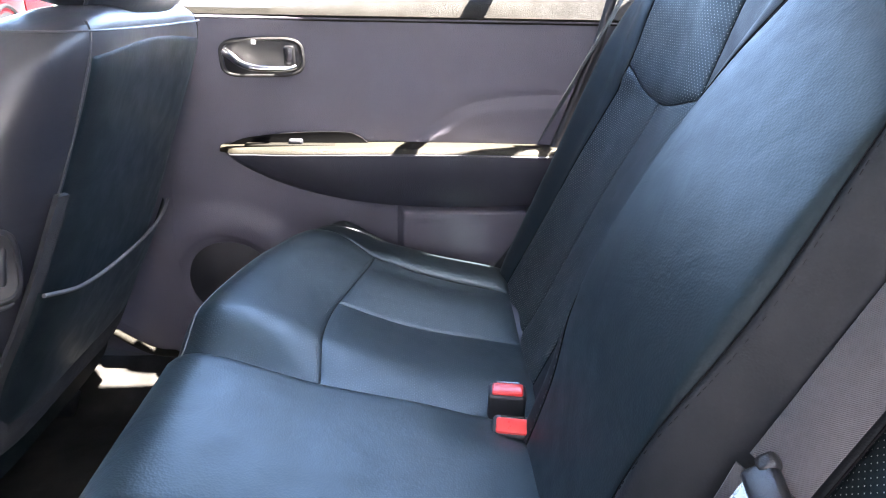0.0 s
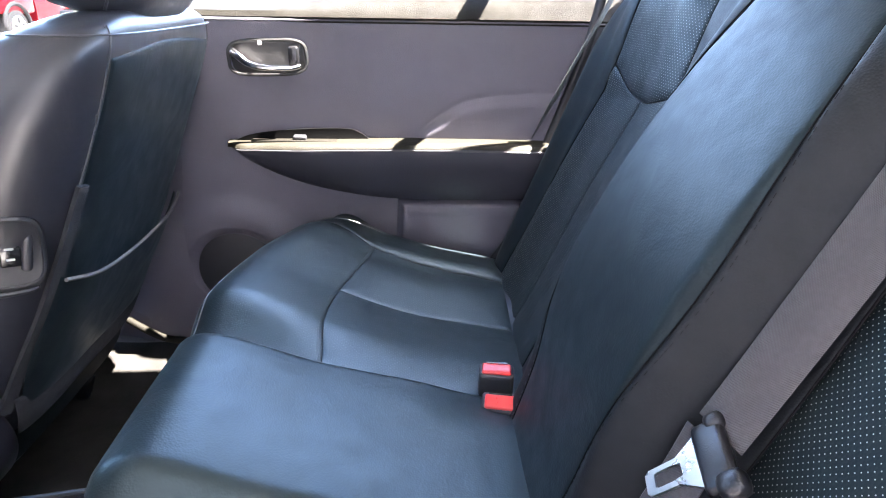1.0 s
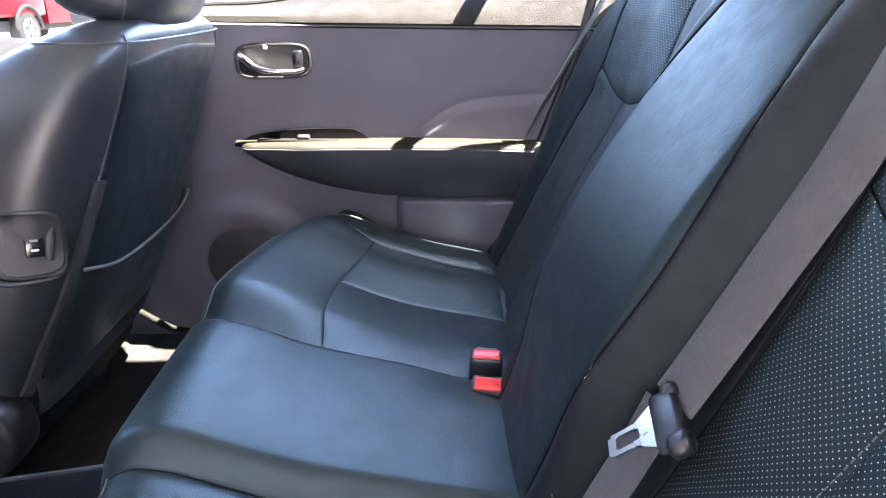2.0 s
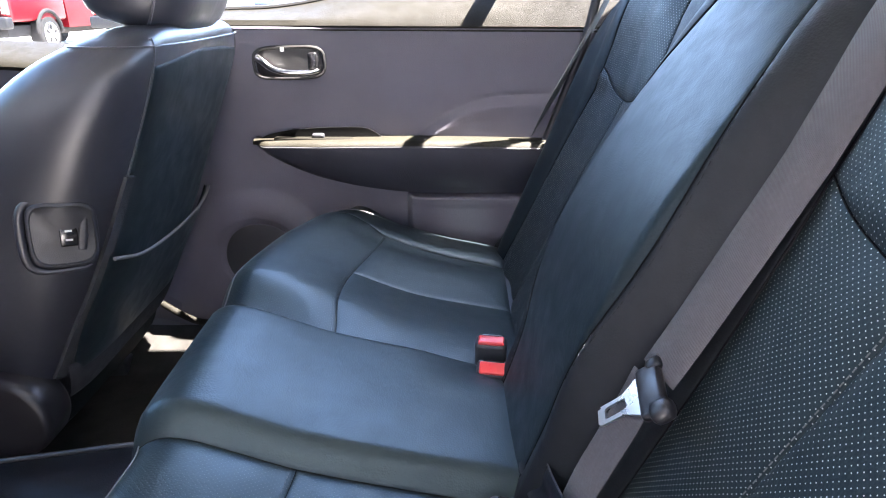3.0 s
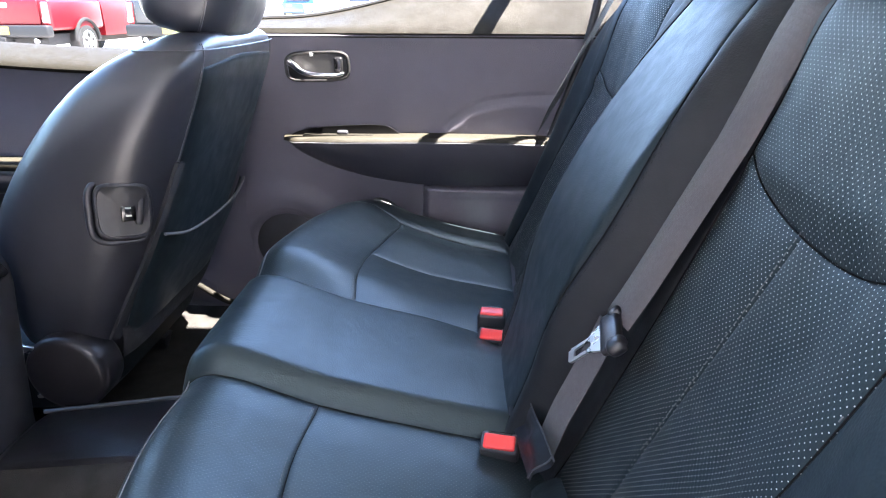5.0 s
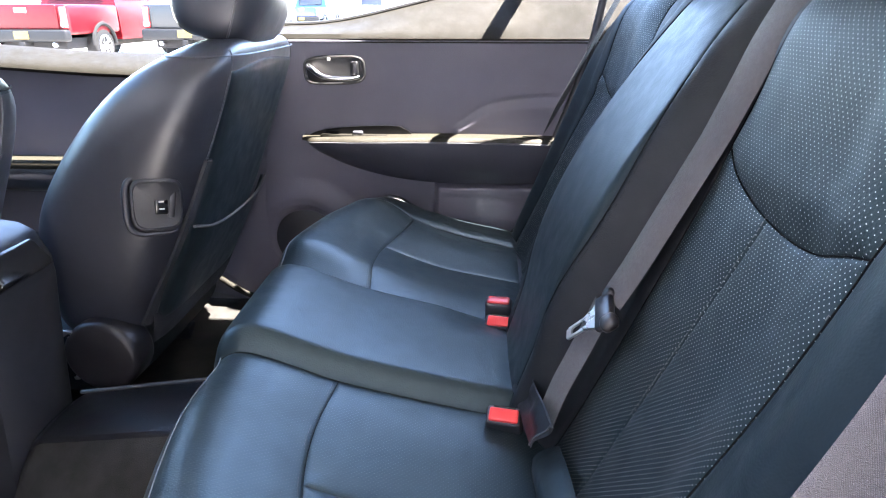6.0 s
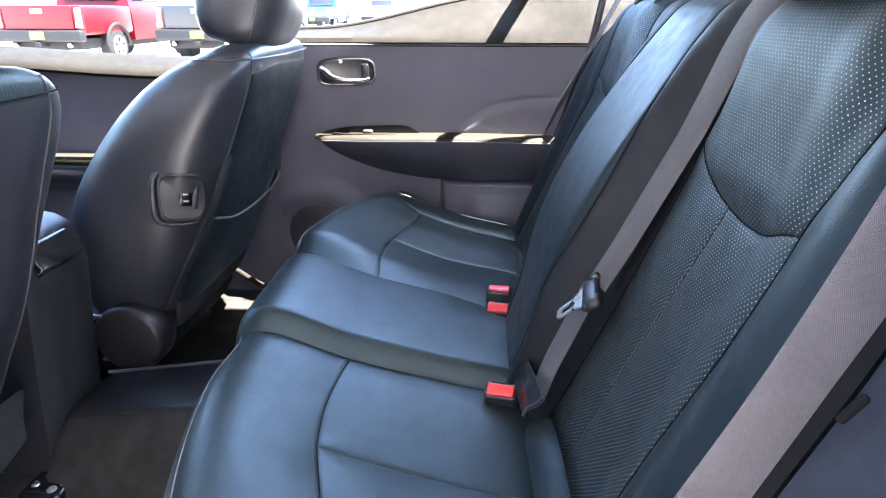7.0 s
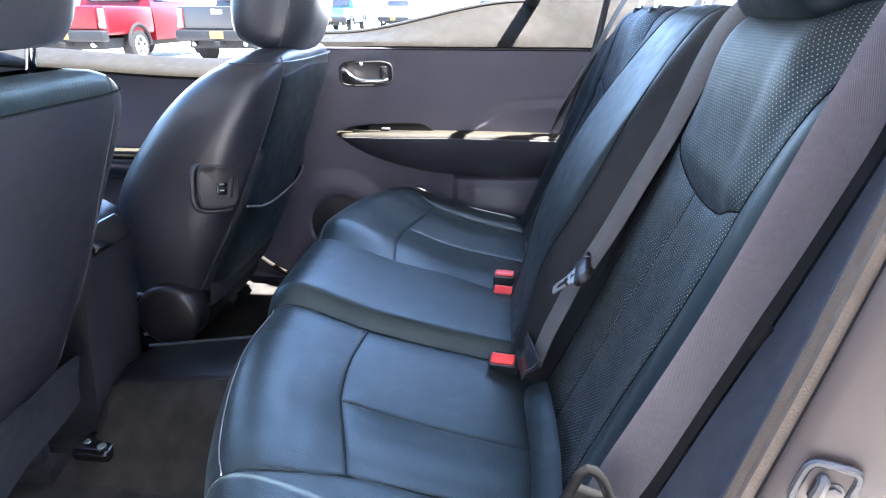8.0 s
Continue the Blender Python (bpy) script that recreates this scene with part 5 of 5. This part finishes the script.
# ---- cars in the lot ----
def pickup(paint, label, place, turn=0.0, group="parked pickups"):
    """A full-size pickup seen from behind: its tail is at y = 0 and it points along +y."""
    car = thing("pickup_truck", label, "pickup truck", (0, 0, 0), group)
    w = 1.0
    part("bed", rounded((2 * w, 2.0, 0.62), 0.07, 3, pose(0, 1.02, 0.98)), paint, car)
    gate = part("tailgate", rounded((1.56, 0.06, 0.50), 0.03, 3, pose(0, 0.01, 1.03)), paint, car)
    part("gate_handle", rounded((0.26, 0.03, 0.10), 0.012, 2, pose(0, -0.025, 1.17)), MARK, gate)
    rows = []
    for z, y0, y1, ww in ((0.50, 2.04, 5.6, 0.99), (0.75, 2.04, 5.7, 1.0), (1.10, 2.04, 5.7, 0.99), (1.25, 2.04, 5.6, 0.97)):
        rows.append([(-ww, y0, z), (ww, y0, z), (ww, y1 - 0.15, z), (ww - 0.15, y1, z), (-ww + 0.15, y1, z), (-ww, y1 - 0.15, z)])
    part("front_body", sheet(rows, closed_u=True, cap=True), paint, car)
    rows = []
    for z, y0, y1, ww in ((1.22, 2.06, 4.5, 0.95), (1.40, 2.10, 4.3, 0.91), (1.80, 2.22, 3.75, 0.78), (1.90, 2.45, 3.5, 0.68)):
        rows.append([(-ww, y0, z), (ww, y0, z), (ww, y1, z), (-ww, y1, z)])
    cab = part("cab", sheet(rows, closed_u=True, cap=True), paint, car)
    part("rear_glass", rounded((1.35, 0.03, 0.36), 0.04, 2, pose(0, 2.13, 1.58, -17, 0, 0)), GLOSS_BLACK, cab)
    for sx in (-1, 1):
        part("side_glass", rounded((0.03, 1.5, 0.36), 0.03, 2, pose(sx * 0.86, 3.05, 1.57, 0, -sx * 17, 0)), GLOSS_BLACK, cab)
        lamp = part("tail_lamp", rounded((0.14, 0.10, 0.44), 0.03, 3, pose(sx * 0.90, 0.03, 1.02)), RED, car, "red tail lamp")
        part("reverse_lamp", rounded((0.12, 0.04, 0.10), 0.015, 2, pose(sx * 0.90, -0.025, 0.88)), MARK, lamp, "white reversing lamp")
        for wy in (1.25, 4.75):
            wheel = part("wheel", disc_rod(0.39, 0.27, pose(sx * 0.87, wy, 0.39, 0, 90, 0), 40, 0.05), TYRE, car, "black tyre")
            part("rim", disc_rod(0.25, 0.03, pose(sx * 1.01, wy, 0.39, 0, 90, 0), 32, 0.012), STEEL, wheel, "silver wheel rim")
            for k in range(5):
                a = k * 2 * math.pi / 5
                part("spoke_gap", rounded((0.012, 0.06, 0.11), 0.004, 1, pose(sx * 1.026, wy, 0.39, math.degrees(a), 0, 0) @ pose(0, 0, 0.15)), TYRE, wheel)
            arch = [(sx * 1.002, wy + 0.46 * math.cos(t), 0.42 + 0.46 * math.sin(t)) for t in np.linspace(0, math.pi, 20)]
            part("wheel_arch", tube(arch, 0.045, 8), TYRE, car)
        part("exhaust", disc_rod(0.05, 0.16, pose(sx * 0.62, 0.03, 0.47, 90, 0, 0), 20, 0.01), CHROME, car)
    bumper = part("bumper", rounded((1.98, 0.22, 0.24), 0.05, 3, pose(0, -0.05, 0.66)), BUMPER, car, "black rear bumper")
    part("plate", rounded((0.32, 0.02, 0.16), 0.01, 2, pose(0, -0.165, 0.67)), YELLOW, bumper, "yellow plate")
    part("chassis", slab(-0.8, 0.8, 0.1, 5.3, 0.36, 0.60, 0.03), TYRE, car)
    part("hitch", slab(-0.06, 0.06, -0.2, 0.2, 0.44, 0.54, 0.01), TYRE, car)
    car.matrix_world = pose(*place, 0, 0, turn)
    return car


BUMPER = material("black_bumper_plastic", (0.005, 0.005, 0.0055), 0.6, spec=0.2)
RED_PAINT = material("red_truck_paint", (0.070, 0.002, 0.004), 0.4, vary=0.03, spec=0.15, coat=0.06)
GREY_PAINT = material("dark_grey_truck_paint", (0.008, 0.008, 0.009), 0.4, vary=0.03, spec=0.3, coat=0.1)
BLUE_PAINT = material("blue_truck_paint", (0.004, 0.03, 0.11), 0.35, vary=0.03, coat=0.2)
WHITE_PAINT = material("white_truck_paint", (0.75, 0.75, 0.74), 0.3, vary=0.03, coat=0.6)
YELLOW = material("yellow_plate", (0.12, 0.085, 0.003), 0.6)
pickup(RED_PAINT, "red full-size pickup truck parked in the lot", (-9.5, 12.8, -0.1))
pickup(GREY_PAINT, "dark grey pickup truck parked beside a red one", (-6.3, 13.6, -0.1))
pickup(BLUE_PAINT, "blue pickup truck parked far across the lot", (-9.6, 36.0, -0.1))
pickup(WHITE_PAINT, "white pickup truck parked far across the lot", (-6.6, 40.0, -0.1))
pickup(WHITE_PAINT, "white pickup truck parked far across the lot", (-0.6, 40.0, -0.1))

# ---- the car's own outer body ----
body = thing("hatchback_body", "warm silver body shell of a small hatchback on the lot", "car body", (0, 0, -0.1))
part("bonnet", rounded((1.0, 1.56, 0.60), 0.14, 5, pose(-2.10, 0, 0.60)), PAINT, body)
part("tail", rounded((0.30, 1.56, 0.75), 0.10, 4, pose(1.57, 0, 0.58)), PAINT, body)
part("underbody", slab(-2.5, 1.65, -0.70, 0.70, 0.05, 0.19, 0.03), TYRE, body, "black underbody")
part("roof_skin", sheet([[(x, y, 1.51 - 0.10 * (abs(y) / 0.56) ** 4 - 0.12 * max(0, (abs(x - 0.1) - 0.7)) ** 2) for y in np.linspace(-0.575, 0.55, 21)] for x in np.linspace(-0.82, 1.0, 24)]), PAINT, body)
# Unseen rail, set wide of the roof to keep sun off the belt.
part("sun_shade_rail", tube(spline([(-0.62, -0.600, 1.385), (-0.2, -0.606, 1.41), (0.4, -0.606, 1.40), (0.70, -0.600, 1.35)], 20), 0.028, 10), PAINT, body, "unseen roof edge added to shade the doorway")
part("door_skin", slab(-1.40, 0.62, 0.775, 0.80, 0.30, 0.97, 0.008), PAINT, body)
part("door_skin", slab(-1.40, -0.63, -0.80, -0.775, 0.30, 0.97, 0.008), PAINT, body)
part("quarter_panel", slab(0.63, 1.55, 0.775, 0.80, 0.30, 1.02, 0.008), PAINT, body)
for wx in (-1.78, 0.93):
    for wy in (-0.70, 0.70):
        wheel = part("wheel", disc_rod(0.31, 0.20, pose(wx, wy, 0.21, 90, 0, 0), 40, 0.04), TYRE, body, "black tyre")
        part("rim", disc_rod(0.20, 0.03, pose(wx, wy * 1.14, 0.21, 90, 0, 0), 32, 0.01), STEEL, wheel, "silver wheel rim")
